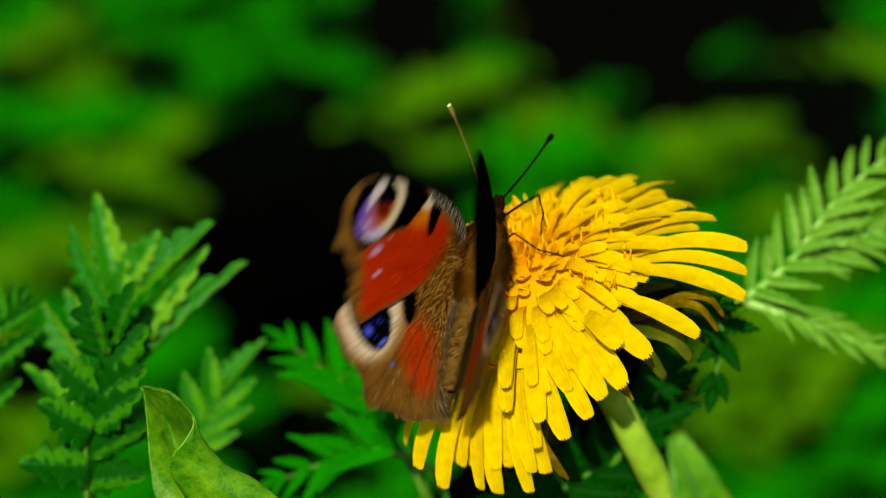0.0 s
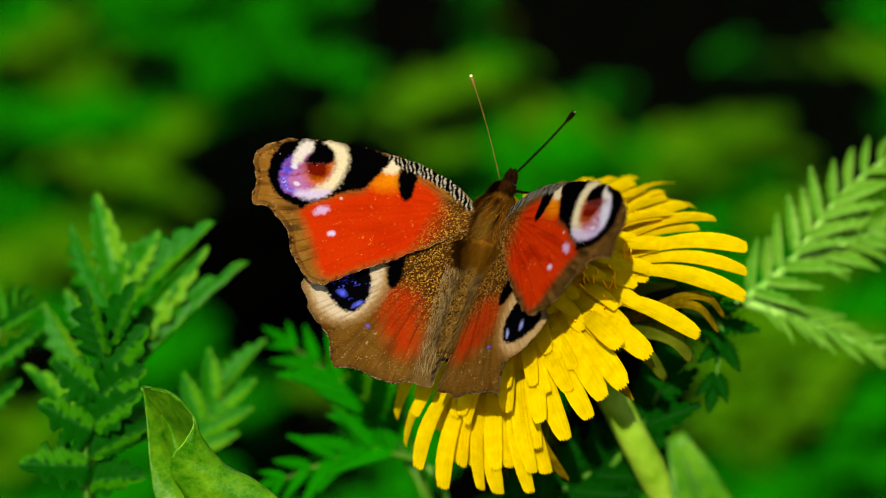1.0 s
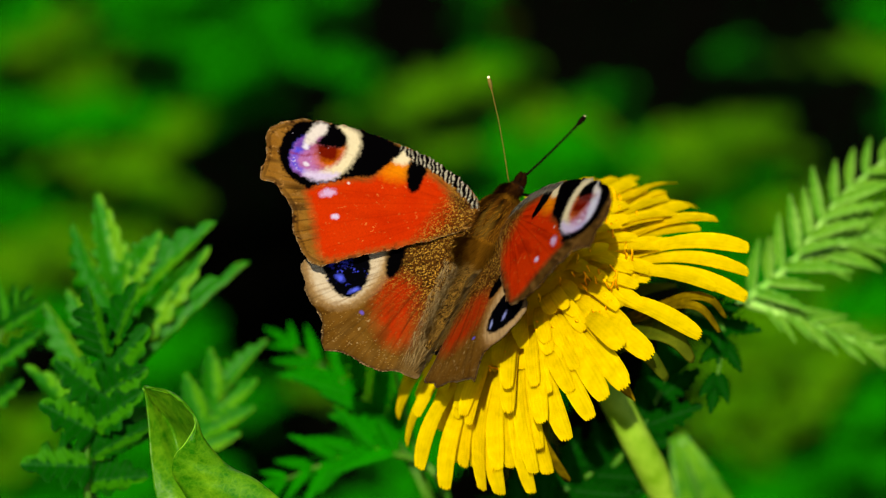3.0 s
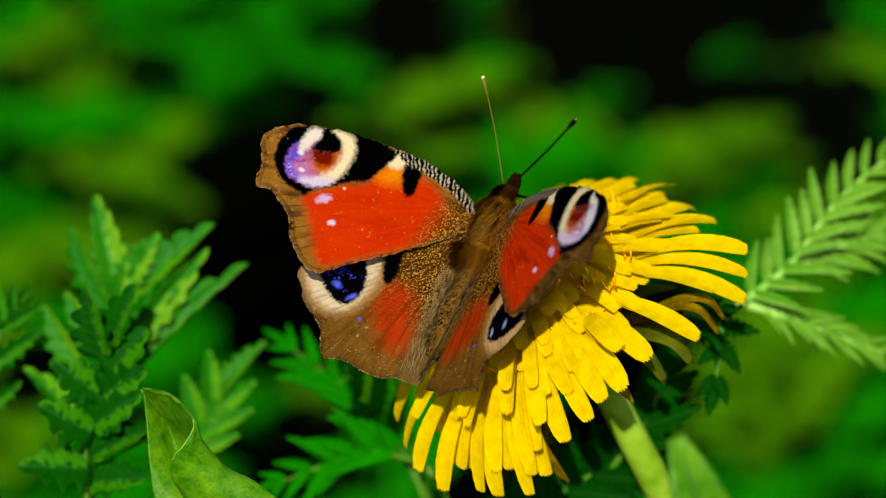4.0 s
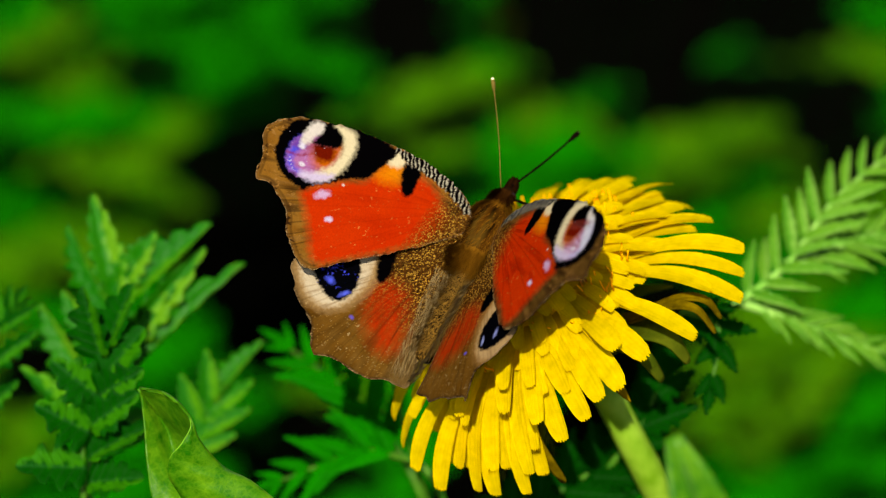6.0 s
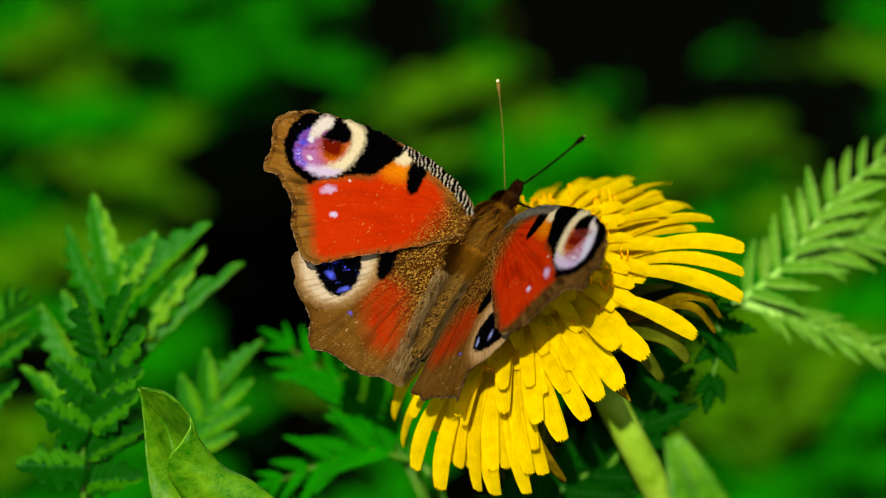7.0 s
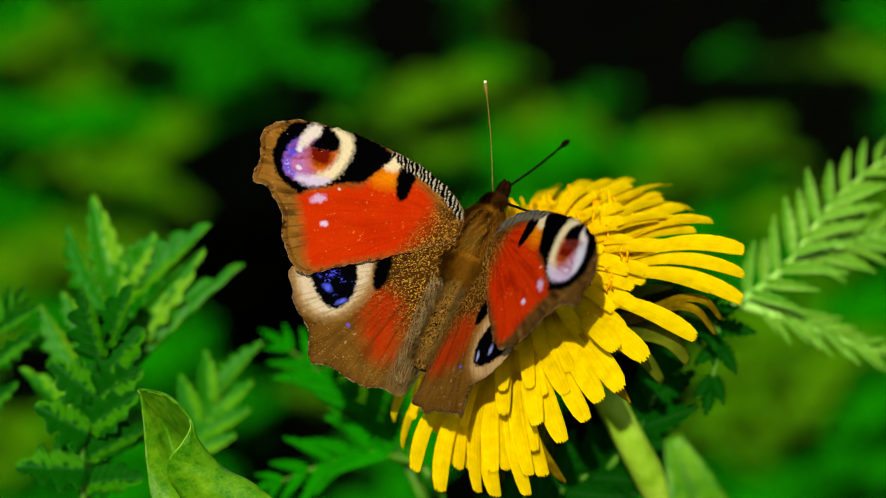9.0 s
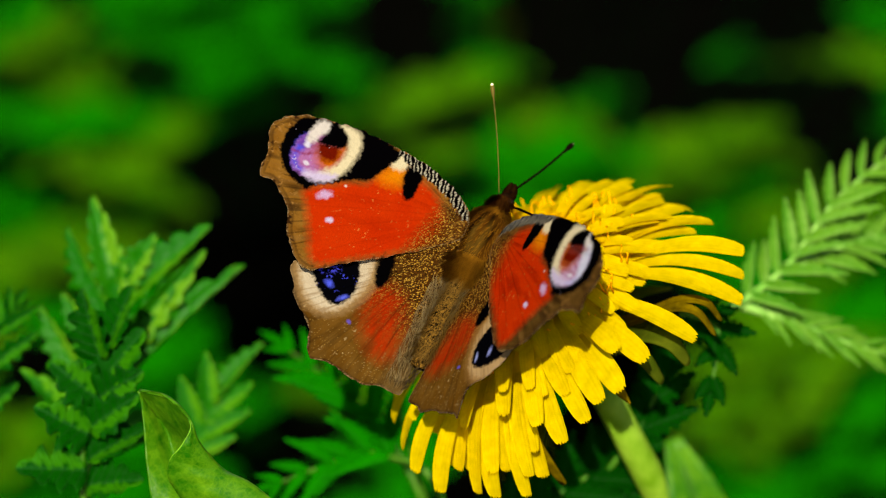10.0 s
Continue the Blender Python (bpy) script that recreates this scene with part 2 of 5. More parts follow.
def lobed_leaf(name, pts, lobes, label, z, group="", stalk_mm=0.6, shape=1.0, seed=0):
    """A leaf of single lobes: the stalk through (x, y) points and each lobe from (x, y) to (x, y) with its width, in stage millimetres, round a depth z."""
    rnd = random.Random(seed)
    path = smooth_path([stage(x, y, z - 2.5 - 6.0 * (i == 0)) for i, (x, y) in enumerate(pts)], 8)
    base = path[0]
    ob = thing(name, Matrix.Translation(base), label, "leaf", group)
    n = len(path)
    part("leaf_stalk", tube(bmesh.new(), [p - base for p in path], [stalk_mm * MM * (1 - 0.7 * i / n) for i in range(n)], 6), RACHIS, ob)
    for x0, y0, x1, y1, w, kind in lobes:
        a = stage(x0, y0, z - 2)
        b = stage(x1, y1, z + rnd.uniform(-3, 2.5))
        d = b - a
        leaf = new("leaflet", kind[rnd.randrange(len(kind))])
        leaf.parent = ob
        hint = stage_way(rnd.uniform(-0.9, 0.2), rnd.uniform(-0.3, 0.7), 1)
        k = d.length
        leaf.matrix_basis = frame_at(a - base, d, hint) @ Matrix.Diagonal((w * MM / 0.29, k, k * 0.8, 1))
    return ob


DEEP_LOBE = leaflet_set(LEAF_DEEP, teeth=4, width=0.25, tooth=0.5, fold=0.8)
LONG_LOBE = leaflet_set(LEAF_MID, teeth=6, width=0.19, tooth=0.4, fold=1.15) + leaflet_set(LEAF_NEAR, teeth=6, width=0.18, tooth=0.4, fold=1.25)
lobed_leaf("toothed_leaf", ((-45, -60), (-47, -30), (-46, -20), (-43.5, -10)), (
    (-43.6, -12.5, -40.8, -4.2, 4.6, DEEP_LOBE), (-44.0, -16.5, -39.0, -10.0, 4.8, DEEP_LOBE), (-44.8, -19.0, -39.0, -15.6, 4.2, DEEP_LOBE),
    (-45.2, -19.0, -50.6, -14.4, 4.6, DEEP_LOBE), (-44.5, -14.0, -47.2, -5.0, 4.4, DEEP_LOBE), (-46.0, -24.0, -52.6, -20.0, 4.8, DEEP_LOBE),
    (-46.2, -27.2, -38.2, -22.4, 4.4, DEEP_LOBE), (-46.4, -28.6, -55.2, -27.8, 5.0, DEEP_LOBE), (-46.0, -23.0, -39.6, -18.6, 3.8, DEEP_LOBE), (-46.2, -30.5, -39.0, -29.4, 4.4, DEEP_LOBE)),
    "deep green feathered leaf with toothed lobes", -14, G1, seed=3)
lobed_leaf("toothed_leaf", ((-46, -60), (-47.5, -32), (-46.5, -18), (-43.5, -4)), (
    (-44.5, -19.5, -27.4, -1.0, 4.6, LONG_LOBE), (-44.0, -13.0, -31.6, 0.0, 4.2, LONG_LOBE), (-43.8, -8.0, -31.6, 4.2, 5.0, LONG_LOBE), (-43.8, -6.5, -47.2, 7.8, 4.4, LONG_LOBE),
    (-44.6, -8.0, -51.2, 3.2, 4.6, LONG_LOBE), (-46.0, -13.5, -51.4, -5.6, 4.0, LONG_LOBE), (-47.0, -19.0, -54.8, -7.4, 4.4, LONG_LOBE), (-46.5, -26.0, -38.5, -21.0, 3.6, LONG_LOBE),
    (-47.4, -29.0, -37.0, -23.4, 3.6, LONG_LOBE), (-43.6, -5.0, -38.5, 2.5, 4.0, LONG_LOBE), (-47.4, -25.0, -56.0, -15.5, 4.0, LONG_LOBE)),
    "fresh green feathered leaf with long toothed lobes", -32, G1, seed=5)
lobed_leaf("toothed_leaf", ((-35, -60), (-36, -36), (-32.5, -24), (-27, -14)), (
    (-31.0, -20.5, -24.6, -12.0, 3.4, LONG_LOBE), (-32.5, -23.0, -25.6, -17.6, 3.0, LONG_LOBE), (-33.5, -25.5, -26.0, -21.4, 3.0, LONG_LOBE), (-31.5, -21.0, -32.0, -13.6, 3.0, LONG_LOBE),
    (-33.0, -24.0, -35.5, -17.0, 3.0, LONG_LOBE), (-34.5, -28.0, -28.0, -25.0, 3.0, LONG_LOBE)),
    "mid green feathered leaf half hidden behind another", -38, G1, seed=8)
pinnate_leaf("toothed_leaf", ((-61, -61, -50), (-65.2, -30.5, -28), (-63.1, -22.4, -29), (-60.1, -12.2, -30), (-58, -8.1, -32)), (0.2, 0.1, 1), SILVER, (8, 8, 4), 4,
             "deep green toothed leaf at the meadow's edge", group=G1, seed=11, start=0.5)
pinnate_leaf("toothed_leaf", ((6.1, -59, -50), (-2, -34.6, -38), (-8.1, -24.4, -40), (-14.2, -18.3, -43), (-21.4, -13.2, -46)), (0.1, 0.4, 1), SILVER_FRESH, (9, 9, 4), 6,
             "green feathered leaf under the dandelion", group=G1, seed=13, angle=50, start=0.45)
pinnate_leaf("toothed_leaf", ((4.1, -59, -46), (0, -32.6, -32), (-8.1, -27.5, -34), (-14.2, -28.5, -35), (-22.4, -31.6, -36)), (0.1, 0.6, 1), SILVER_FRESH, (8, 8, 4), 6,
             "green feathered leaf low under the dandelion", group=G1, seed=14, angle=50, start=0.45)

pinnate_leaf("toothed_leaf", ((4.1, -59, -54), (0, -40.7, -40), (-4.1, -26.5, -32), (-6.9, -15.3, -28)), (0.4, 0.1, 1), PALE_NEAR, (0, 0, 12), 0,
             "single fresh green blade behind the butterfly", group=G1, seed=15)

# fern-like leaves on the other side
G2 = "fern-like leaves"
FERN_STALK = plain_material("pale_fern_stalk", srgb(84, 140, 40), srgb(130, 170, 80), 300, 0.45, 0.3)
pinnate_leaf("fern_leaf", ((38.7, -8.1, -30), (46.8, -2, -32), (53.9, 7.1, -35), (63.1, 14.2, -40)), (-0.3, 0.5, 1), FERN, (9, 8.5, 5), 11,
             "bright green fern-like leaf with narrow leaflets", group=G2, seed=21, angle=52, wide=0.7, lift=4, stalk=FERN_STALK)
pinnate_leaf("fern_leaf", ((40.7, -7.1, -32), (46.8, -9.2, -32), (55, -12.2, -33), (65.1, -15.3, -35)), (0.1, 0.6, 1), FERN, (5, 6.5, 4), 12,
             "bright green fern-like leaf, nearly level", group=G2, seed=23, angle=34, wide=0.65, lift=4, stalk=FERN_STALK)
pinnate_leaf("fern_leaf", ((46.8, -2, -34), (52.9, 0, -36), (59, 2, -38), (67.2, 3.1, -41)), (0, 0.5, 1), FERN, (8, 8, 4), 10,
             "bright green fern-like leaf behind its neighbour", group=G2, seed=25, angle=42, wide=0.65, lift=4, stalk=FERN_STALK)
# the shade under the dandelion comes from these leaves' dark colour
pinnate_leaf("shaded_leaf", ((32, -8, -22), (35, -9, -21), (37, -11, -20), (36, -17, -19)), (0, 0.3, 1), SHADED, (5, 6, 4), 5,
             "toothed leaf coloured dark for the dandelion's shade", group="shaded leaves", seed=31)
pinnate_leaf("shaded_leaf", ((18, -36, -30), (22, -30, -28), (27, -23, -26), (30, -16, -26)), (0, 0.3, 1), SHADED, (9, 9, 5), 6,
             "toothed leaf under the dandelion's head, coloured dark for its shade", group="shaded leaves", seed=32)
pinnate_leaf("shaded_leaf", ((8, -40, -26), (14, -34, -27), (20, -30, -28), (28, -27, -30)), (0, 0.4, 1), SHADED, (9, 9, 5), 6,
             "toothed leaf low beside the dandelion's stalk, coloured dark for shade", group="shaded leaves", seed=33)


def blade_leaf(pts, width, label):
    """A broad smooth blade along pts (stage millimetres), hollow along its midrib, with its foot in the soil."""
    path = smooth_path([stage(*p) for p in pts], 8)
    base = path[0]
    ob = thing("blade_leaf", Matrix.Translation(base), label, "leaf")
    bm = bmesh.new()
    rows_ = []
    n = len(path) - 1
    for i, p in enumerate(path):
        way = (path[min(i + 1, n)] - path[max(i - 1, 0)]).normalized()
        side = way.cross(stage_way(0, 0.3, 1)).normalized()
        s = i / n
        w = width * MM * (0.12 + 0.88 * math.sin(math.pi * (0.08 + 0.9 * s)) ** 0.8)
        rows_.append([bm.verts.new(p - base + side * w * q + side.cross(way) * (0.35 * w * abs(q) + 0.06 * w * math.sin(s * 21 + q))) for q in (-1, -0.66, -0.33, 0, 0.33, 0.66, 1)])
    for r0, r1 in zip(rows_, rows_[1:]):
        for k in range(6):
            bm.faces.new((r0[k], r0[k + 1], r1[k + 1], r1[k]))
    blade = part("blade", bm, LEAF_CURL, ob)
    blade.modifiers.new("thickness", "SOLIDIFY").thickness = 0.0003
    part("midrib", tube(bmesh.new(), [p - base for p in path[:-2]], 0.0004, 6), RACHIS, ob)
    return ob


def curled_leaf():
    """A broad leaf whose far half rolls over to the front, on a cage of control points in stage millimetres."""
    base = stage(-36, -33, -6)
    ob = thing("curled_leaf", Matrix.Translation(base), "broad fresh green leaf with a rolled-over edge", "leaf")
    # sections from the tip down: outer edge, crease, inside of the roll, its turn, rolled edge
    cage = (((-38.1, -19.8, 0.0), (-37.2, -19.5, -1.6), (-36.0, -19.1, 0.4), (-34.6, -18.4, 3.4), (-34.3, -18.4, 3.7)),
            ((-37.8, -23.0, 0.0), (-35.0, -22.7, -3.2), (-33.2, -22.2, 1.0), (-31.5, -21.1, 6.2), (-31.4, -21.4, 6.9)),
            ((-37.6, -25.9, 0.0), (-34.0, -25.5, -3.2), (-31.3, -24.5, 1.0), (-30.2, -24.0, 5.4), (-32.4, -24.1, 7.2)),
            ((-37.3, -28.4, 0.0), (-33.0, -28.0, -2.0), (-29.6, -27.2, 0.0), (-27.5, -27.3, 3.0), (-34.0, -26.1, 6.4)),
            ((-37.0, -30.6, 0.0), (-32.2, -30.3, -1.2), (-27.5, -29.5, 0.0), (-24.1, -29.1, 2.5), (-34.4, -28.4, 5.0)),
            ((-36.5, -32.5, 0.0), (-31.1, -32.4, -1.0), (-25.3, -31.8, 0.0), (-20.8, -31.7, 2.0), (-33.2, -30.7, 3.6)))
    rows_ = []
    for edge, crease, inner, turn, rolled in ([Vector(p) for p in row] for row in cage):
        bulge = Vector((0, 0, 0.5 + 0.045 * (turn - rolled).length * 1.2))
        rows_.append([edge, edge.lerp(crease, 0.45) + Vector((0, 0, 0.2)), crease, inner, turn, turn.lerp(rolled, 0.5) + bulge, rolled])
    tip = Vector((-38.4, -17.5, 0.4))
    rows_.insert(0, [tip.lerp(p, 0.04) for p in rows_[0]])
    rows_.append([q + (q - p) * 1.3 for p, q in zip(rows_[-2], rows_[-1])])
    cols = [smooth_path(row, 7) for row in rows_]
    grid = [[q for q in smooth_path([c[j] for c in cols], 8)] for j in range(len(cols[0]))]
    bm = bmesh.new()
    vs = [[bm.verts.new(stage(*(p + Vector((0, 0, 0.22 * noise.noise(Vector((i * 0.22, j * 0.2, 3))))))) - base) for i, p in enumerate(row)] for j, row in enumerate(grid)]
    for r0, r1 in zip(vs, vs[1:]):
        for k in range(len(r0) - 1):
            bm.faces.new((r0[k], r0[k + 1], r1[k + 1], r1[k]))
    bmesh.ops.recalc_face_normals(bm, faces=bm.faces)
    blade = part("blade", bm, LEAF_CURL, ob)
    so = blade.modifiers.new("thickness", "SOLIDIFY")
    so.thickness = 0.00022
    # the pale rim, the midrib and the stalk down to the soil
    part("rim", tube(bmesh.new(), [stage(*p) - base for p in grid[-1][:34]], 0.00010, 6), RIM, ob, "pale leaf edge")
    part("midrib", tube(bmesh.new(), [stage(*(p + Vector((0, 0, 0.05)))) - base for p in grid[14][3:]], 0.00012, 6), RIM, ob)
    low = stage(-30, -38, -3)
    foot = Vector((low.x + 0.01, low.y + 0.03, -0.008))
    part("leaf_stalk", tube(bmesh.new(), [p - base for p in smooth_path([low, low.lerp(foot, 0.5) + Vector((0.004, 0, 0)), foot], 6)], 0.0009, 8), RACHIS, ob)
    return ob


def curl_material():
    n = Nodes("curled_leaf_green")
    vor = n.add("ShaderNodeTexVoronoi", Scale=1100)
    vor.feature = "DISTANCE_TO_EDGE"
    n.link(n.coords(), vor.inputs["Vector"])
    net = n.ramp(vor.outputs["Distance"], (0.0, srgb(116, 148, 26)), (0.16, srgb(40, 92, 2)))
    col = n.mix(0.10, n.ramp(n.noise(260, 8, 0.7), (0.38, srgb(14, 84, 2)), (0.66, srgb(82, 128, 14))), net)
    spot = n.ramp(n.noise(270, 1), (0.74, (0, 0, 0, 1)), (0.80, (1, 1, 1, 1)))
    col = n.mix(spot, col, srgb(104, 84, 10))
    n.link(col, n.p.inputs["Base Color"])
    n.p.inputs["Roughness"].default_value = 0.38
    n.p.inputs["Specular IOR Level"].default_value = 0.1
    n.bump(n.mix(0.5, vor.outputs["Distance"], n.noise(900, 4)), 0.35, 0.0003)
    n.thin(col, 0.25)
    return n.m


LEAF_CURL = curl_material()
curled_leaf()
blade_leaf(((50, -95, -120), (40, -58, 20), (31.5, -34, 46), (26.9, -21.5, 50)), 4.4, "soft green blade leaning over the dandelion's stalk")


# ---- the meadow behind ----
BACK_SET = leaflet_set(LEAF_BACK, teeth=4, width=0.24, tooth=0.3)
SUNLIT_SET = leaflet_set(LEAF_SUNLIT, teeth=4, width=0.22, tooth=0.3)


# gaps that show the shade-coloured soil, and sunny spots of paler-coloured leaves: centre and reach, in millimetres as
# seen over the flower
SHADE_GAPS = ((-19.0, 3.7, 10.8, 13.0), (-16.1, 7.6, 13.0, 6.1), (-24.8, -5.7, 5.4, 6.1), (-27.7, 0.8, 4.7, 6.1), (-10.4, -5.7, 8.7, 7.9), (-1.7, 3.0, 6.5, 4.0), (-28.8, 10.9, 2.9, 3.6), (-4.3, 28.6, 6.1, 6.1), (15.6, 27.1, 6.1, 7.6), (28.6, 31.4, 13.7, 4.0), (40.8, 30.4, 6.5, 3.6), (31.1, 20.1, 10.8, 2.9), (45.9, 20.4, 5.0, 2.2), (50.9, 13.0, 4.3, 5.0), (-53.6, -17.2, 2.2, 3.2), (12.7, -25.9, 10.8, 5.0), (-19.8, -25.9, 5.8, 5.4), (-50.0, -12.9, 2.9, 4.3), (22.8, -18.0, 7.9, 12.3), (27.1, -8.6, 5.8, 5.0), (-21.9, -12.2, 5.8, 3.2))
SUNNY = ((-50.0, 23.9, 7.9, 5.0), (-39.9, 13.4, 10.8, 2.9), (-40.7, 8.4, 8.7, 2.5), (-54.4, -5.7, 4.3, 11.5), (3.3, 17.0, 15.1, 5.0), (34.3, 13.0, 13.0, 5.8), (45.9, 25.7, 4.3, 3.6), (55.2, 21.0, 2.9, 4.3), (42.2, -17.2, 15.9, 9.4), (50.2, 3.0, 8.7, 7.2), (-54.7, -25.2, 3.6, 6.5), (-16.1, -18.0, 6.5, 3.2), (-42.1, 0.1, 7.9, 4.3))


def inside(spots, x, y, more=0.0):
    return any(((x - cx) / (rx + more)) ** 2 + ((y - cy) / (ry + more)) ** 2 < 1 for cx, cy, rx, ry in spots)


def meadow_leaf(x, y, z, size, turn, leaflets, label, rnd):
    """A feathered leaf round the middle (x, y, z), in stage millimetres, on a stalk that leans back into the meadow."""
    a = radians(turn)
    way = Vector((math.cos(a), math.sin(a), rnd.uniform(-0.25, 0.15))).normalized() * size * 0.5
    mid = Vector((x, y, z))
    b, t = mid - way, mid + way
    w = stage(*b)
    soil = STAGE.inverted() @ Vector((w.x, w.y + 1.5 * w.z, -0.01)) / MM
    knee = soil.lerp(b, 0.6) + Vector((0, 4, 0))
    pts = (tuple(soil), tuple(knee), tuple(b), tuple(mid + Vector((0, size * 0.06, size * 0.05))), tuple(t))
    # the stalk takes the leaf green darkened for shade
    pinnate_leaf("meadow_leaf", pts, (rnd.uniform(-0.3, 0.3), 0.5, 1), leaflets, (size * 0.34, size * 0.36, size * 0.16), 6, label, group="meadow leaves",
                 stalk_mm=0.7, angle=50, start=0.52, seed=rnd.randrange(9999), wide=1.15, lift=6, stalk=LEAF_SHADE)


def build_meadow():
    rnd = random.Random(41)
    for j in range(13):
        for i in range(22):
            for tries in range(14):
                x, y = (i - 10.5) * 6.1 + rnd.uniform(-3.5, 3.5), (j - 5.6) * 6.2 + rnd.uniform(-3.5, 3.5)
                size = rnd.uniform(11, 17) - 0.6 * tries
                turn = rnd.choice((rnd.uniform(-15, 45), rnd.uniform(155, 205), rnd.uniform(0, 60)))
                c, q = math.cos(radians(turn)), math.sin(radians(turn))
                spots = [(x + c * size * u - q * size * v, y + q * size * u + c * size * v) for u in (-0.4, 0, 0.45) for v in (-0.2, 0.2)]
                if any(inside(SHADE_GAPS, *p) for p in spots):
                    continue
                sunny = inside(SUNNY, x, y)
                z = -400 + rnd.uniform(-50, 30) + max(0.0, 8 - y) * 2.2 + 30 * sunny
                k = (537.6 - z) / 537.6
                meadow_leaf(x * k, y * k, z, size * k, turn, SUNLIT_SET if sunny else BACK_SET,
                            "meadow leaf with the sun put into its paler green" if sunny else "green meadow leaf behind the flower", rnd)
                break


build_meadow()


def grass_stem(x, y, z, length, label):
    """An upright stem behind the flower, from the soil up."""
    top = stage(x, y + length, z)
    foot = Vector((top.x + 0.01, top.y + 0.05, -0.01))
    mid = top.lerp(foot, 0.5) + Vector((0.003, 0.02, 0))
    ob = thing("grass_stem", Matrix.Translation(foot), label, "grass")
    path = [p - foot for p in smooth_path([foot, mid, top], 8)]
    part("stem", tube(bmesh.new(), path, [0.0022 - 0.0008 * i / len(path) for i in range(len(path))], 8), BRACT, ob)
    return ob


grass_stem(12.5, 30, -430, 40, "dull olive grass stem standing behind the flower")


# ---- the dandelion ----
AXIS = Vector((-0.482, 0.672, 0.562))                    # the head's axis, on the stage
HEAD = Matrix((Vector((0.813, 0.582, 0.0)), Vector((-0.327, 0.457, -0.827)), AXIS)).transposed().to_4x4()
HEAD = STAGE @ Matrix.Translation(Vector((14.4, -7.4, -10.0)) * MM) @ HEAD


def coloured(bm, name, parent, material, colour, label=""):
    """A part with a colour layer from a function of the place in millimetres."""
    ob = part(name, bm, material, parent, label)
    me = ob.data
    at = me.color_attributes.new("Col", "FLOAT_COLOR", "POINT")
    cols = [(*colour(v.co / MM), 1.0) for v in me.vertices]
    at.data.foreach_set("color", np.array(cols, dtype=np.float32).ravel())
    return ob


def petal(parent, az, r, h, r0, h0, crown, width, seed, warm=0.0, hollow=0.07, sway=1.0, bow=0.5):
    """A strap-shaped floret from (r0, h0) on the head over a crown height to its tip at (r, h), in millimetres."""
    rnd = random.Random(seed)
    a = radians(az)
    out = Vector((math.cos(a), math.sin(a), 0))
    side = Vector((-math.sin(a), math.cos(a), 0))
    b0 = out * r0 + Vector((0, 0, h0))
    b2 = out * r + Vector((0, 0, h)) + side * rnd.uniform(-1.3, 1.3) * sway
    b1 = out * (r0 + (r - r0) * bow) + Vector((0, 0, crown)) + side * rnd.uniform(-0.8, 0.8)
    n, m = 14, 11
    twist = rnd.uniform(-0.3, 0.3)
    bite = [rnd.uniform(0.05, 0.16) for _ in range(5)]
    verts, faces, cols = [], [], []
    for i in range(n + 1):
        s = i / n
        p = b0 * (1 - s) ** 2 + b1 * 2 * s * (1 - s) + b2 * s * s
        way = ((b1 - b0) * (1 - s) + (b2 - b1) * s).normalized()
        across = (side * math.cos(twist * s) + way.cross(side) * math.sin(twist * s)).normalized()
        face = across.cross(way).normalized()
        face = face if face.z > 0 or abs(face.z) < 0.1 else -face
        w = width * (0.30 + 0.70 * min(1, s * 1.35) ** 0.9) * (1 if s < 0.8 else 1 - 0.32 * ((s - 0.8) / 0.2) ** 2)
        for j in range(m):
            q = j / (m - 1) * 2 - 1
            v = p + across * q * w * 0.5 + face * w * (hollow * (q * q - 0.4) + 0.02 * math.cos(q * math.pi * 4.0))
            if i == n:
                # five blunt teeth, the middle ones longest
                v += way * width * ((0.0 if j % 2 else -1.0) * bite[min(4, j // 2)] - 0.12 * q * q)
            verts.append(v * MM)
            fade = min(1.0, max(0.0, (math.hypot(p.x, p.y) - 3.0) / 9.0))
            c = np.array((0.80, 0.35, 0.0)) * (1 - fade) + np.array((0.735, 0.53, 0.0)) * fade
            c = c * (1 - warm) + np.array((0.80, 0.34, 0.0)) * warm
            c = c * (1 - 0.07 * (j % 2)) * rnd.uniform(0.96, 1.0)
            cols.append((*c, 1.0))
    for i in range(n):
        for j in range(m - 1):
            faces.append((i * m + j, i * m + j + 1, (i + 1) * m + j + 1, (i + 1) * m + j))
    me = bpy.data.meshes.new("petal")
    me.from_pydata(verts, [], faces)
    at = me.color_attributes.new("Col", "FLOAT_COLOR", "POINT")
    at.data.foreach_set("color", np.array(cols, dtype=np.float32).ravel())
    me.polygons.foreach_set("use_smooth", [True] * len(me.polygons))
    me.materials.append(PETAL)
    ob = new("petal", me)
    ob.parent = parent
    return ob


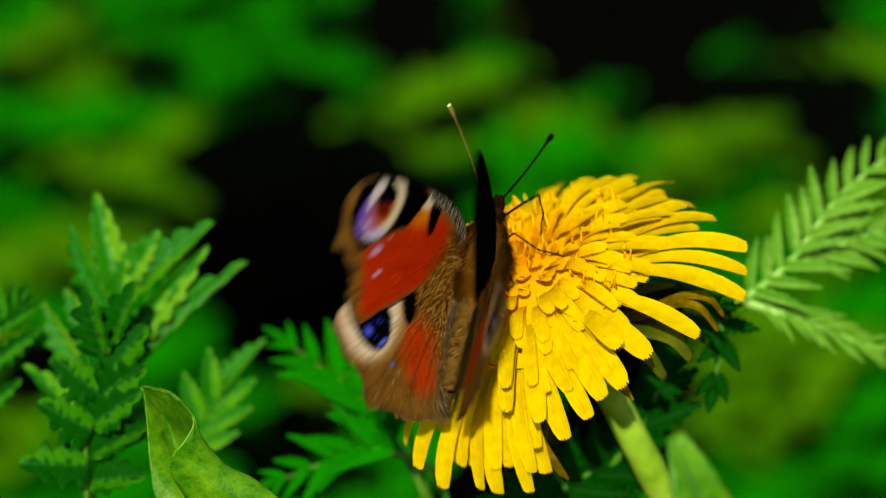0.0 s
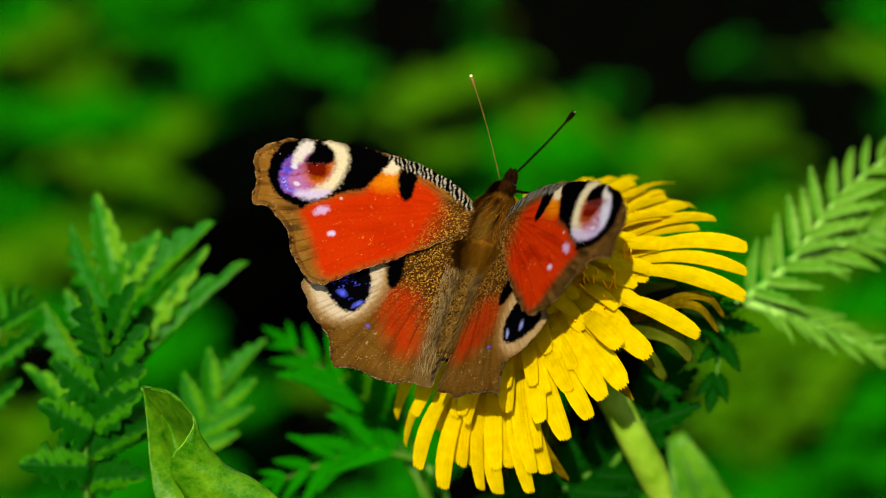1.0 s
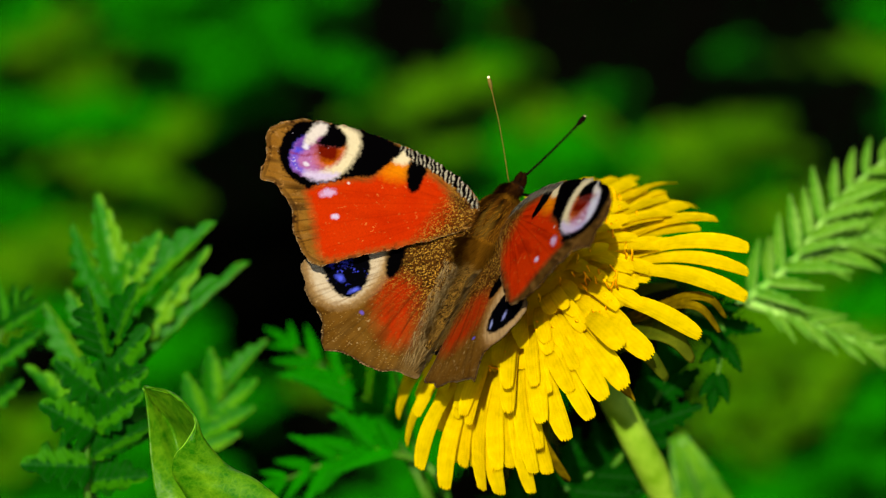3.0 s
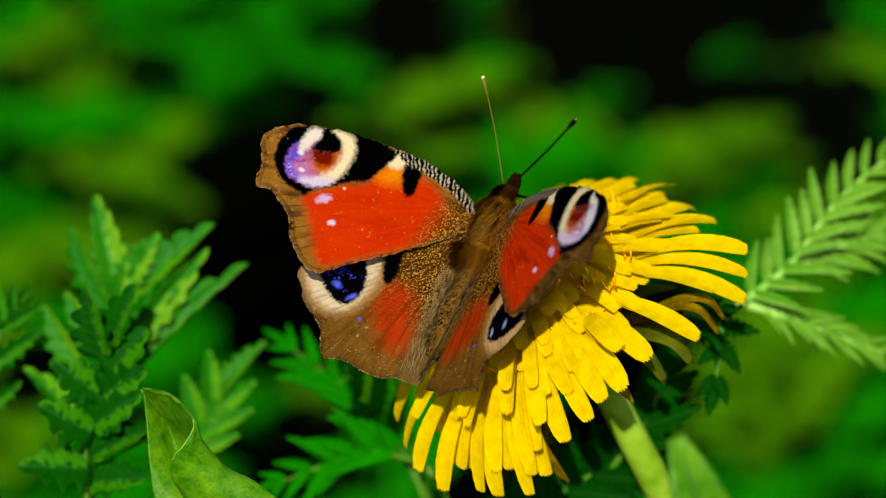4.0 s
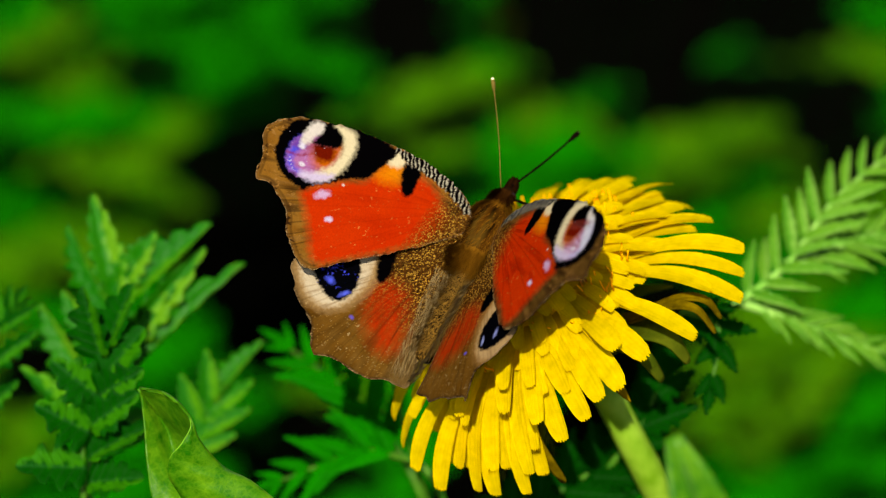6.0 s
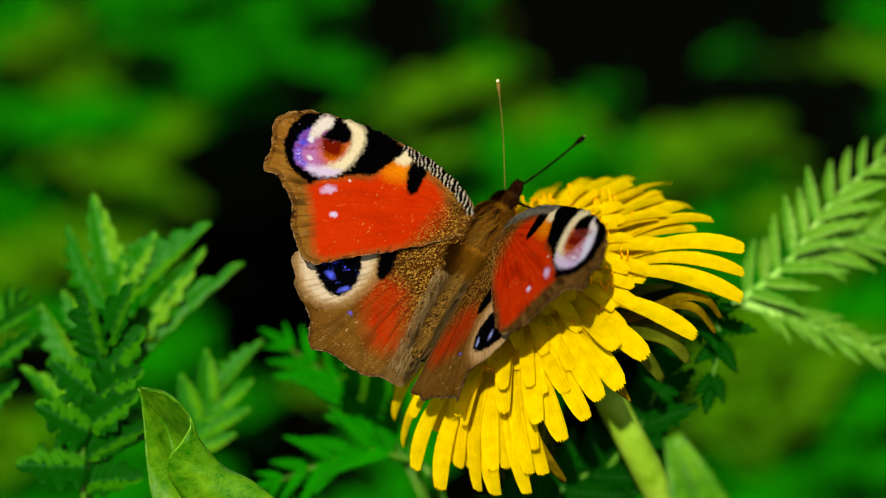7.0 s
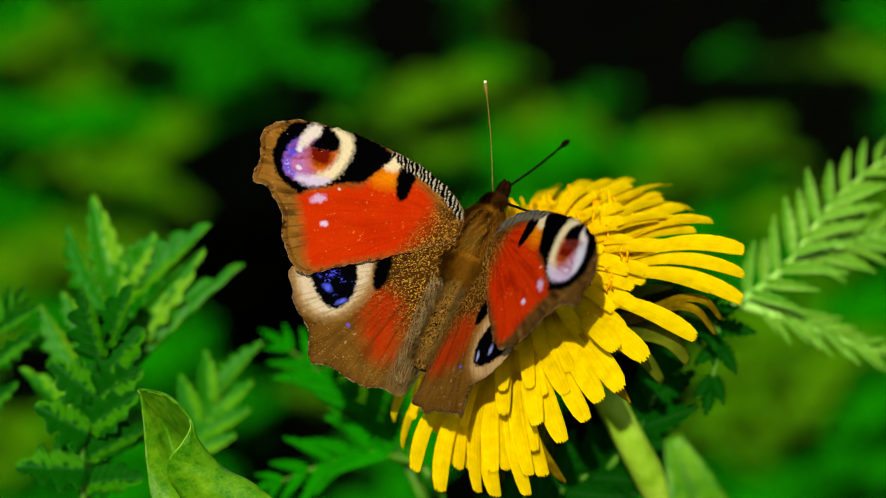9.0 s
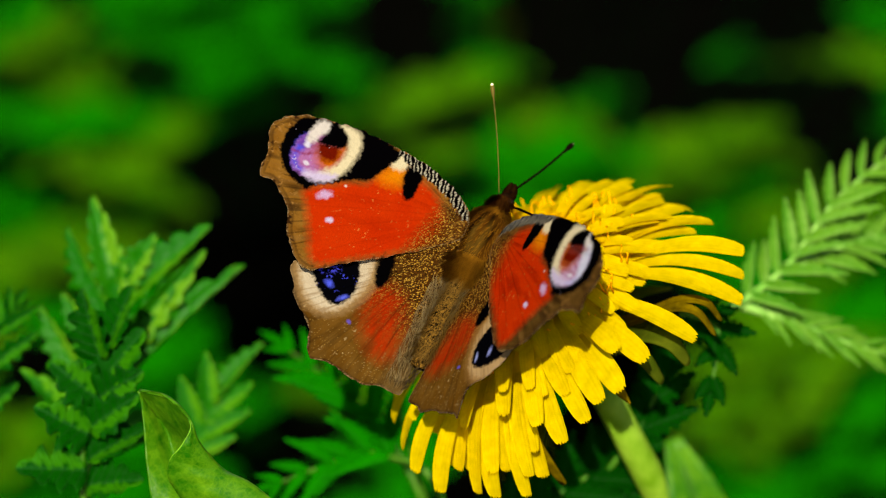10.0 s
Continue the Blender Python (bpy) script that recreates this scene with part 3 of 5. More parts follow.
def build_dandelion():
    ob = thing("dandelion", HEAD, "open yellow dandelion with strap petals on a pale stalk", "flower")
    rnd = random.Random(7)
    # azimuth, reach and height of the tips of the outer petals that stand apart
    for az, r, h in ((64, 23.6, 0.2), (52, 23.2, -1.2), (41, 23.3, -1.2), (17, 23.4, -0.2), (9, 23, -2.8), (-10, 24, -1), (-26, 27.1, -2), (-30, 26.1, -4.2),
                     (-36, 25, -6.5), (-40, 23.2, -1.8), (-57, 22.9, -3.5), (-76, 23.3, 1), (-80, 22.7, 4.8), (-88, 23.4, 0), (-94, 23.5, 0.5), (-102, 23.3, -1.2),
                     (-112, 23.2, -2.8), (-128, 21.4, -9), (-133, 24.4, -9), (-142, 25.2, -8.2), (-146, 25.8, -6.8), (-151, 24.7, -4), (-152, 28.4, -4.2),
                     (-158, 28.4, -1.2), (-170, 26.7, -1), (176, 25.3, -1), (172, 24.1, -0.5)):
        petal(ob, az, r, h, 4.5, 1.5, 7.5 + 0.25 * h, rnd.uniform(2.4, 3.1), rnd.randrange(9999), sway=0.35, bow=0.66)
    # more of the rim between them
    for az in list(range(-122, -186, -6)) + list(range(70, -24, -7)):
        low = az < -100
        petal(ob, az + rnd.uniform(-2.5, 2.5), rnd.uniform(21, 24.5) if low else rnd.uniform(19.5, 22.5), rnd.uniform(-6, -1.5) if low else rnd.uniform(-1, 3), 4.5, 1.5, 6.5, rnd.uniform(2.2, 2.8), rnd.randrange(9999))
    # the hidden side of the rim
    for k in range(14):
        petal(ob, 72 + 7 * k + rnd.uniform(-3, 3), rnd.uniform(20, 23), rnd.uniform(-3, 1), 4.5, 1.5, 6, rnd.uniform(2.4, 3.0), rnd.randrange(9999))
    # the inner rounds, shorter and steeper towards the middle
    for count, r, h, r0, h0, crown, w, warm in ((30, 21.8, 2.2, 4.2, 2, 8.4, 2.6, 0.0), (32, 20.4, 3.6, 3.8, 2.4, 9.2, 2.4, 0.0), (30, 18.6, 5.2, 3.4, 2.6, 9.8, 2.2, 0.0), (24, 15.8, 6.9, 3.2, 2.8, 10.4, 2.0, 0.05),
                                                (20, 12.4, 8.3, 2.8, 2.8, 10.8, 1.9, 0.1), (20, 9.0, 9.4, 2.4, 3, 10.8, 1.7, 0.2), (20, 6.2, 10.2, 2.6, 5, 10.2, 1.5, 0.3), (16, 3.6, 10.6, 1.4, 6, 10, 1.4, 0.4), (9, 1.4, 10.8, 0.5, 6, 10, 1.3, 0.4)):
        off = rnd.uniform(0, 20)
        for k in range(count):
            petal(ob, off + 360 * k / count + rnd.uniform(-5, 5), (r + rnd.uniform(-2.2, 2.0)) * (1 - 0.22 * max(0.0, math.cos(1.5 * math.remainder(radians(off + 360 * k / count + 48), math.tau))) * (r > 15)) * (1 - 0.15 * max(0.0, math.cos(radians(off + 360 * k / count - 70)))), h + rnd.uniform(-0.4, 0.4), r0, h0, crown + rnd.uniform(-0.3, 0.3),
                  w * rnd.uniform(0.85, 1.1), rnd.randrange(9999), warm * rnd.uniform(0.5, 1.2))
    bm = bmesh.new()
    rings = [[bm.verts.new(((r + 0.5 * noise.noise(Vector((k * 1.7, r, 2)))) * MM * math.cos(k * math.tau / 40), (r + 0.5 * noise.noise(Vector((k * 1.7, r, 2)))) * MM * math.sin(k * math.tau / 40),
              (9.2 - 0.031 * r * r + 0.5 * noise.noise(Vector((k * 2.3, r * 1.9, 5)))) * MM)) for k in range(40)] for r in (0.3, 1, 2, 3, 4, 5, 6, 7, 8.5, 10, 12, 14)]
    for r0, r1 in zip(rings, rings[1:]):
        for k in range(40):
            bm.faces.new((r0[k], r1[k], r1[(k + 1) % 40], r0[(k + 1) % 40]))
    bm.faces.new(rings[0])
    coloured(bm, "floret_mass", ob, PETAL, lambda c: np.array((0.84, 0.38 + 0.014 * min(14.0, math.hypot(c.x, c.y)) + 0.03 * noise.noise(c), 0.0)), "dense orange-yellow florets")
    # curled styles between the inner florets
    bm = bmesh.new()
    for k in range(300):
        a, r = (rnd.uniform(0, math.tau), 15 * math.sqrt(rnd.random())) if k < 170 else (radians(rnd.uniform(70, 170)), rnd.uniform(8, 15))
        p = Vector((r * math.cos(a), r * math.sin(a), 9.6 - 0.024 * r * r))
        lean = Vector((math.cos(a + rnd.uniform(-1, 1)), math.sin(a + rnd.uniform(-1, 1)), 0))
        hgt = rnd.uniform(1.2, 2.6) + (1.0 if k >= 170 else 0.0)
        tube(bm, [(p + Vector((0, 0, hgt * s)) + lean * 1.3 * s * s * (1 if s < 0.8 else 0.7)) * MM for s in (0, 0.4, 0.75, 1.0, 0.92)], 0.00013, 5)
    st = part("stigma_fuzz", bm, STYLE, ob, "curled golden styles")
    st["kind"] = "stuff"
    # the green cup under the petals
    bm = bmesh.new()
    prof = ((-11, 2.2), (-9.5, 4.2), (-6, 5.6), (-2, 6.0), (1.5, 5.4), (2.6, 3.0))
    rings = [[bm.verts.new((r * MM * math.cos(k * math.tau / 24), r * MM * math.sin(k * math.tau / 24), z * MM)) for k in range(24)] for z, r in prof]
    for r0, r1 in zip(rings, rings[1:]):
        for k in range(24):
            bm.faces.new((r0[k], r0[(k + 1) % 24], r1[(k + 1) % 24], r1[k]))
    bm.faces.new(rings[0][::-1])
    bm.faces.new(rings[-1])
    part("cup", bm, BRACT, ob, "olive green cup of bracts")
    for k in range(16):
        a = k * math.tau / 16 + rnd.uniform(-0.1, 0.1)
        turned = k % 2 == 0
        pts = [(5.4, -8.5), (7.6, -6.5), (10.5, -6.2), (14 + rnd.uniform(-1, 3), -8.5 + rnd.uniform(-3, 2))] if turned else [(5.6, -8), (6.8, -3), (8, 0), (12, 2)]
        path = smooth_path([Vector((r * math.cos(a), r * math.sin(a), z)) for r, z in pts], 4)
        side = Vector((-math.sin(a), math.cos(a), 0))
        bm = bmesh.new()
        rows_ = []
        for i, p in enumerate(path):
            s = i / (len(path) - 1)
            w = 1.5 * (1 - s ** 3) + 0.15
            rows_.append([bm.verts.new((p + side * w * q + Vector((0, 0, 0.25 * abs(q)))) * MM) for q in (-1, 0, 1)])
        for r0, r1 in zip(rows_, rows_[1:]):
            for j in range(2):
                bm.faces.new((r0[j], r0[j + 1], r1[j + 1], r1[j]))
        br = part("bract", bm, BRACT_DRY if k in (2, 8, 12) else BRACT, ob)
        br.modifiers.new("thickness", "SOLIDIFY").thickness = 0.0004
    # withered outer florets and bracts that hang out between the petals
    for az, tipr, tiph, w, mat in ((-37, 21.0, -8.0, 0.8, BRACT_DRY), (-41, 20.0, -9.0, 0.8, BRACT_DRY), (-57, 18.5, -8.5, 1.5, BRACT), (-68, 16.0, -9.0, 1.3, BRACT), (-128, 19, -13, 1.2, BRACT_DRY)):
        a = radians(az)
        side = Vector((-math.sin(a), math.cos(a), 0))
        path = smooth_path([Vector((r * math.cos(a), r * math.sin(a), z)) for r, z in ((5.5, -5), (11, -4.6), (tipr - 3.5, -3.4), (tipr - 0.4, -4.6), (tipr, tiph))], 6)
        bm = bmesh.new()
        rows_ = []
        for i, p in enumerate(path):
            s = i / (len(path) - 1)
            rows_.append([bm.verts.new((p + side * w * (1 - 0.6 * s ** 4) * q + Vector((0, 0, 0.35 * q * q))) * MM) for q in (-1, -0.5, 0, 0.5, 1)])
        for r0, r1 in zip(rows_, rows_[1:]):
            for j in range(4):
                bm.faces.new((r0[j], r0[j + 1], r1[j + 1], r1[j]))
        part("bract", bm, mat, ob).modifiers.new("thickness", "SOLIDIFY").thickness = 0.0003
    # the hollow stalk down to the soil
    inv = HEAD.inverted()
    foot = HEAD @ Vector((0, 0, -0.011))
    pts = [foot - (HEAD.to_3x3() @ Vector((0, 0, -0.004))), foot, stage(28.5, -31, -24), stage(38, -48, -44), stage(48, -82, -68)]
    last = pts[-1].copy()
    pts.append(Vector((last.x + 0.006, last.y + 0.004, last.z * 0.45)))
    pts.append(Vector((last.x + 0.008, last.y + 0.004, -0.008)))
    path = [inv @ p for p in smooth_path(pts, 8)]
    part("stalk", tube(bmesh.new(), path, [0.00215 + 0.00012 * math.sin(i * 0.4) for i in range(len(path))], 14), STALK, ob, "pale green hollow stalk")
    return ob


STYLE = plain_material("golden_style", srgb(232, 150, 0), srgb(250, 190, 10), 700, 0.5, 0.3, 0.2)
build_dandelion()


# ---- the butterfly ----
def polygon(points, n=5):
    pts = [Vector((u, v, 0)) for u, v in points]
    closed = smooth_path([pts[-1]] + pts + [pts[0], pts[1]], n)
    return np.array([(p.x, p.y) for p in closed[n:-n - 1 if n else None]])


def signed(points, poly):
    """Distance of points to a closed outline, negative inside, and the nearest place on it."""
    best = np.full(len(points), 1e9)
    near = np.zeros_like(points)
    inside = np.zeros(len(points), bool)
    for a, b in zip(poly, np.roll(poly, -1, 0)):
        d = b - a
        t = np.clip(((points - a) @ d) / max(d @ d, 1e-12), 0, 1)
        q = a + t[:, None] * d
        e = np.hypot(*(points - q).T)
        m = e < best
        best[m], near[m] = e[m], q[m]
        cond = (a[1] > points[:, 1]) != (b[1] > points[:, 1])
        dy = b[1] - a[1]
        cross = a[0] + (points[:, 1] - a[1]) / (dy if abs(dy) > 1e-12 else 1e-12) * d[0]
        inside ^= cond & (points[:, 0] < cross)
    return np.where(inside, -best, best), near


def field(points, scale, seed):
    """Smooth noise from -1 to 1 at the points; scale in millimetres."""
    rng = np.random.RandomState(seed)
    g = rng.uniform(-1, 1, (256, 256))
    q = points / scale + 90.0
    i = np.floor(q).astype(int)
    f = q - i
    f = f * f * (3 - 2 * f)
    x, y = i[:, 0] % 255, i[:, 1] % 255
    return (g[x, y] * (1 - f[:, 0]) + g[x + 1, y] * f[:, 0]) * (1 - f[:, 1]) + (g[x, y + 1] * (1 - f[:, 0]) + g[x + 1, y + 1] * f[:, 0]) * f[:, 1]


def rgb(r, g, b):
    return np.array(srgb(r, g, b)[:3]) * 0.335


class Paint:
    """The scales' colours over a wing, laid patch upon patch."""

    def __init__(self, pts, ground):
        self.p, self.c = pts, np.tile(ground, (len(pts), 1))
        self.rough = 0.22 * field(pts, 0.35, 3) + 0.12 * field(pts, 0.16, 4)

    def mask(self, outline, soft):
        d, _ = signed(self.p, polygon(outline))
        return np.clip(0.5 - (d + self.rough * 0.8) / max(soft, 0.05), 0, 1)

    def lay(self, mask, colour):
        self.c = self.c * (1 - mask[:, None]) + np.asarray(colour) * mask[:, None]

    def spot(self, u, v, ru, rv, turn, soft=0.3):
        a = radians(turn)
        x, y = self.p[:, 0] - u, self.p[:, 1] - v
        d = np.hypot((x * math.cos(a) + y * math.sin(a)) / ru, (-x * math.sin(a) + y * math.cos(a)) / rv)
        return np.clip((1 - d - self.rough * 0.8) / soft, 0, 1)

    def streaks(self, mask, colour, root, count, seed):
        """Fine rays that run out from the wing's root."""
        d = self.p - np.array(root)
        q = np.stack([np.arctan2(d[:, 1], d[:, 0]) * count, np.hypot(*d.T) * 0.35], 1)
        self.lay(mask * np.clip(field(q, 1.0, seed) * 1.2 + 0.3 * field(q * 2.3, 1.0, seed + 1), 0, 1), colour)

    def dust(self, mask, colour, share, seed):
        """Single scales of another colour."""
        rng = np.random.RandomState(seed)
        self.lay(mask * (rng.random_sample(len(self.p)) < share), colour)

    def flecks(self, mask, colour, scale, share, seed):
        f = field(self.p * np.array((1.0, 1.3)), scale, seed) + 0.5 * field(self.p, scale * 2.7, seed + 1)
        self.lay(mask * np.clip((f - (1 - share)) * 5, 0, 1), colour)


FORE = ((0.8, -0.8), (3.1, 0.6), (5.2, 1.2), (7.3, 1.5), (9.6, 1.6), (12.3, 1.5), (15.3, 1.2), (18.2, 0.8), (21.0, 0.1), (23.5, -0.6), (25.8, -1.5), (27.4, -2.6),
        (28.6, -3.9), (29.1, -5.1), (28.9, -6.2), (28.1, -7.4), (27.7, -8.9), (27.2, -11.1), (25.5, -10.9), (23.9, -11.6), (22.7, -12.3), (21.4, -13.4), (20.5, -15.2),
        (19.4, -16.3), (17.6, -17.8), (15.9, -18.0), (14.6, -17.4), (10.7, -13.7), (6.6, -10.3), (3.4, -7.2), (0.3, -3.9))
HIND = ((-0.3, -4.2), (0.4, -1.0), (6.2, -2.9), (12.4, -7.0), (16.4, -11.4), (17.7, -14.6), (16.7, -16.2), (15.6, -17.7), (14.1, -19.0), (12.4, -19.9), (11.3, -21.4), (10.1, -23.7),
        (7.8, -23.1), (5.4, -23.2), (2.3, -23.3), (0.3, -22.4), (-1.7, -22.3), (-2.8, -21.8), (-2.5, -19.2), (-1.9, -16.3), (-1.2, -11.8), (-0.9, -7.9))
FORE_RIGHT = ((1.2, -1.0), (2.5, 0.3), (4.5, 1.0), (6.8, 1.5), (10.6, 1.5), (13.8, 1.3), (19.1, 0.5), (22.6, -0.5), (25.9, -2.0), (28.0, -3.7), (29.5, -5.7), (29.6, -7.3), (29.2, -8.4),
              (29.0, -9.5), (29.2, -11.5), (27.6, -11.3), (26.0, -11.3), (24.4, -11.7), (23.9, -12.7), (22.7, -13.3), (21.7, -14.7), (20.2, -16.4), (18.4, -17.4), (15.6, -17.6), (13.3, -16.6),
              (10.8, -14.5), (8.0, -12.0), (5.4, -9.2), (3.0, -6.5), (0.8, -3.9))
HIND_RIGHT = ((0.0, -4.3), (0.6, -1.2), (6.2, -2.9), (11.8, -6.4), (15.4, -9.4), (16.7, -11.4), (16.0, -13.0), (15.2, -14.4), (14.2, -15.6), (12.6, -16.8), (11.9, -18.0), (12.3, -19.5), (13.0, -21.5),
              (11.9, -21.3), (10.3, -21.6), (8.8, -21.9), (6.7, -22.2), (4.8, -22.9), (3.3, -22.5), (0.9, -22.4), (0.6, -21.0), (0.6, -18.3), (0.4, -15.2), (0.0, -11.3), (-0.2, -7.5))
BLACK, CREAM, BROWN = rgb(4, 3, 4), rgb(248, 230, 180), rgb(142, 92, 28)


def veins(p, ends, root):
    """Distance to the wing's veins, which fan out from its root."""
    d = np.full(len(p), 9.0)
    for end in ends:
        mid = (np.array(root) + np.array(end)) * 0.5 + np.array((0.0, 0.5))
        line = np.array([np.array(root) * (1 - s) ** 2 + mid * 2 * s * (1 - s) + np.array(end) * s * s for s in np.linspace(0, 1, 9)])
        for a, b in zip(line, line[1:]):
            w = b - a
            t = np.clip(((p - a) @ w) / (w @ w), 0, 1)
            d = np.minimum(d, np.hypot(*(p - a - t[:, None] * w).T))
    return d


def paint_fore(p, outline):
    edge, _ = signed(p, polygon(outline))
    right = outline is FORE_RIGHT
    if right:
        p = np.c_[p[:, 0] - 0.09 * np.clip(p[:, 0] - 20, 0, 9), p[:, 1]]
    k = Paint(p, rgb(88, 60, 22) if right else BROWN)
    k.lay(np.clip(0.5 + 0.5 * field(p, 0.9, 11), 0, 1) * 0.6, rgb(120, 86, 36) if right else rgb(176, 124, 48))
    k.lay(np.clip(1 - (-edge) / 0.5, 0, 1) * 0.7, rgb(70, 48, 26))
    base = np.clip((6.2 - p[:, 0] - 0.15 * (p[:, 1] + 4)) / 4.2, 0, 1)
    orange = k.mask(((10.6, -2.1), (8.5, -0.4), (5.5, -1.2), (3.0, -3.0), (2.7, -4.9), (3.7, -7.5), (6.6, -10.0), (10.7, -13.4), (14.2, -16.4), (16.1, -16.6), (17.7, -14.5),
                     (19.2, -12.3), (21.2, -9.9), (20.4, -8.5), (17.3, -6.0), (14.8, -4.4), (13.4, -1.6)), 1.5)
    tone = 0.5 + 0.5 * field(p, 2.2, 21)
    k.lay(orange, rgb(214, 48, 7) * (1 - 0.5 * tone[:, None]) + rgb(226, 62, 10) * 0.5 * tone[:, None])
    k.flecks(orange * (0.5 + 0.5 * (field(p, 4.0, 35) > 0.1)), rgb(242, 124, 52), 0.2, 0.10, 31)
    k.lay(np.clip(base * 1.2, 0, 1) * 0.92, rgb(110, 62, 12))
    k.dust(np.clip(base * 1.5, 0, 1), rgb(244, 184, 72), 0.16, 33)
    k.dust(np.clip(base * 1.5, 0, 1), rgb(50, 26, 6), 0.26, 34)
    k.streaks((1 - orange) * 0.5, rgb(150, 106, 52), (1, -2), 60, 36)
    k.streaks((1 - orange) * 0.7, rgb(50, 30, 12), (1, -2), 34, 38)
    k.dust((1 - orange) * np.clip(1 + edge / 0.2, 0, 1), rgb(190, 160, 110), 0.3, 42)
    tick = veins(p, tuple((20.0 + 9.0 * s - 3.5 * s * s * 0, -17.2 + 15.5 * s) for s in np.linspace(0, 1, 13)), (1.5, -1.5))
    k.lay((1 - orange) * np.clip(1 - tick / 0.16, 0, 1) * 0.6, rgb(40, 24, 10))
    k.lay(np.clip(1 - (-edge - 0.55) ** 2 / 0.05, 0, 1) * (1 - orange) * (p[:, 0] > 15) * 0.5, rgb(48, 30, 14))
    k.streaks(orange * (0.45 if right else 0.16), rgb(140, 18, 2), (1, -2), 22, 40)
    k.flecks((1 - orange) * np.clip(1.4 + edge / 2.0, 0, 1), rgb(176, 124, 58), 0.2, 0.3, 37)
    k.flecks((1 - orange) * np.clip(1.2 + edge / 1.2, 0, 1), rgb(60, 36, 14), 0.45, 0.4, 39)
    # black patch on the leading edge, cream wedge, black drop
    k.lay(k.mask(((12.7, 1.0), (11.6, 0.8), (11.0, -0.4), (10.7, -2.4), (12.6, -3.4), (13.9, -3.0), (13.4, -1.4)), 2.0), rgb(248, 140, 16))
    k.lay(k.mask(((12.9, 1.1), (11.5, 0.9), (11.1, -0.1), (12.0, -1.0), (13.4, -0.9)), 0.7), CREAM)
    k.lay(k.mask(((20.4, 0.5), (16.0, 1.25), (13.0, 1.2), (12.7, 0.5), (13.3, -1.2), (13.9, -2.7), (14.8, -4.3), (17.3, -5.8), (18.8, -6.9), (19, -4.2), (19, -1.8)), 0.35), BLACK)
    k.lay(k.mask(((11.0, 0.2), (8.9, 0.3), (8.6, -1.3), (8.6, -2.8), (9.2, -3.7), (10.2, -3.1), (10.8, -1.7)), 0.35), BLACK)
    zebra = k.mask(((12.9, 1.3), (9.6, 1.8), (7.3, 1.7), (5.1, 1.3), (3.0, 0.6), (0.9, -0.8), (1.3, -1.7), (3.4, -0.8), (5.5, -0.2), (7.9, 0.1), (10.3, 0.2), (11.8, 0.4)), 0.25)
    bars = np.sin((p[:, 0] - 0.35 * p[:, 1]) * 10.5 + 2.4 * field(p, 0.6, 41)) > 0.4
    k.lay(zebra, np.where(bars[:, None], rgb(196, 186, 158), BLACK))
    k.dust(zebra, BLACK, 0.25, 43)
    # the eye: black rim, cream ring, violet and rust inside, black pupil
    eye = k.mask(((23.4, -0.6), (25.9, -2.0), (26.9, -4.2), (26.8, -6.2), (26.0, -7.8), (24.7, -8.9), (23.1, -9.3), (21.3, -9.5), (20.3, -8.4), (17.9, -6.4), (17.5, -3.6), (18.2, -1.1), (19.7, 0.3)), 0.3)
    k.lay(eye, BLACK)
    inner = k.mask(((24.4, -3.2), (25.0, -4.4), (25.1, -6.4), (24.2, -7.9), (22.7, -8.3), (21.0, -7.6), (19.4, -5.6), (19.2, -3.0), (21.2, -2.4), (23.8, -2.6)), 0.5)
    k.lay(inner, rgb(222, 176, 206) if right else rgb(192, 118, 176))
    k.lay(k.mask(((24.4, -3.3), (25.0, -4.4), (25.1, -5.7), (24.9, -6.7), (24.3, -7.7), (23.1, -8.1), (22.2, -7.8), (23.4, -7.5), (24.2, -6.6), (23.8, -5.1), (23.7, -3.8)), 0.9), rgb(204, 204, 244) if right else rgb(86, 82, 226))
    k.streaks(inner * 0.55, rgb(140, 60, 110), (1, -2), 40, 54)
    k.lay(k.mask(((25.2, -6.2), (23.9, -5.75), (22.0, -4.6), (22.0, -5.0), (23.9, -6.05)), 0.4) * 0.8, rgb(150, 44, 70))
    k.lay(k.mask(((19.9, -2.2), (18.9, -2.6), (18.9, -4.4), (19.6, -5.9), (21.2, -6.1), (22.2, -5.2), (22.4, -3.6)), 1.5), rgb(216, 104, 14))
    k.lay(k.mask(((22.6, -3.6), (20.6, -2.6), (19.7, -3.3), (19.7, -4.4), (20.9, -5.2), (22.1, -4.9)), 0.9), rgb(116, 22, 4))
    k.lay(k.mask(((21.2, 0.0), (19.3, 0.4), (18.0, -0.6), (17.5, -2.4), (17.7, -4.4), (18.5, -6.2), (20.3, -7.6), (20.9, -6.9), (19.6, -5.3), (19.1, -3.8), (19.2, -2.1), (20.0, -1.0), (21.1, -0.6)), 0.8), CREAM)
    k.lay(k.mask(((18.5, -5.9), (20.6, -6.7), (22.2, -7.4), (22.5, -8.1), (20.8, -8.1), (19.2, -7.1)), 0.8), rgb(226, 208, 236))
    k.lay(k.mask(((23.9, -1.1), (22.6, -0.8), (22.2, -1.5), (22.9, -2.8), (23.3, -4.0), (24.1, -4.4), (24.5, -2.9)), 0.6), rgb(240, 228, 212))
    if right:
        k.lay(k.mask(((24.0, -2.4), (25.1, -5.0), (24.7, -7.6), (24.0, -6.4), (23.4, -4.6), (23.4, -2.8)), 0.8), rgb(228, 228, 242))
    k.lay(k.mask(((22.4, -0.8), (20.9, -0.5), (19.8, -1.2), (19.6, -2.3), (20.9, -3.2), (22.6, -3.6), (22.9, -2.9), (22.2, -1.9)), 0.4), BLACK)
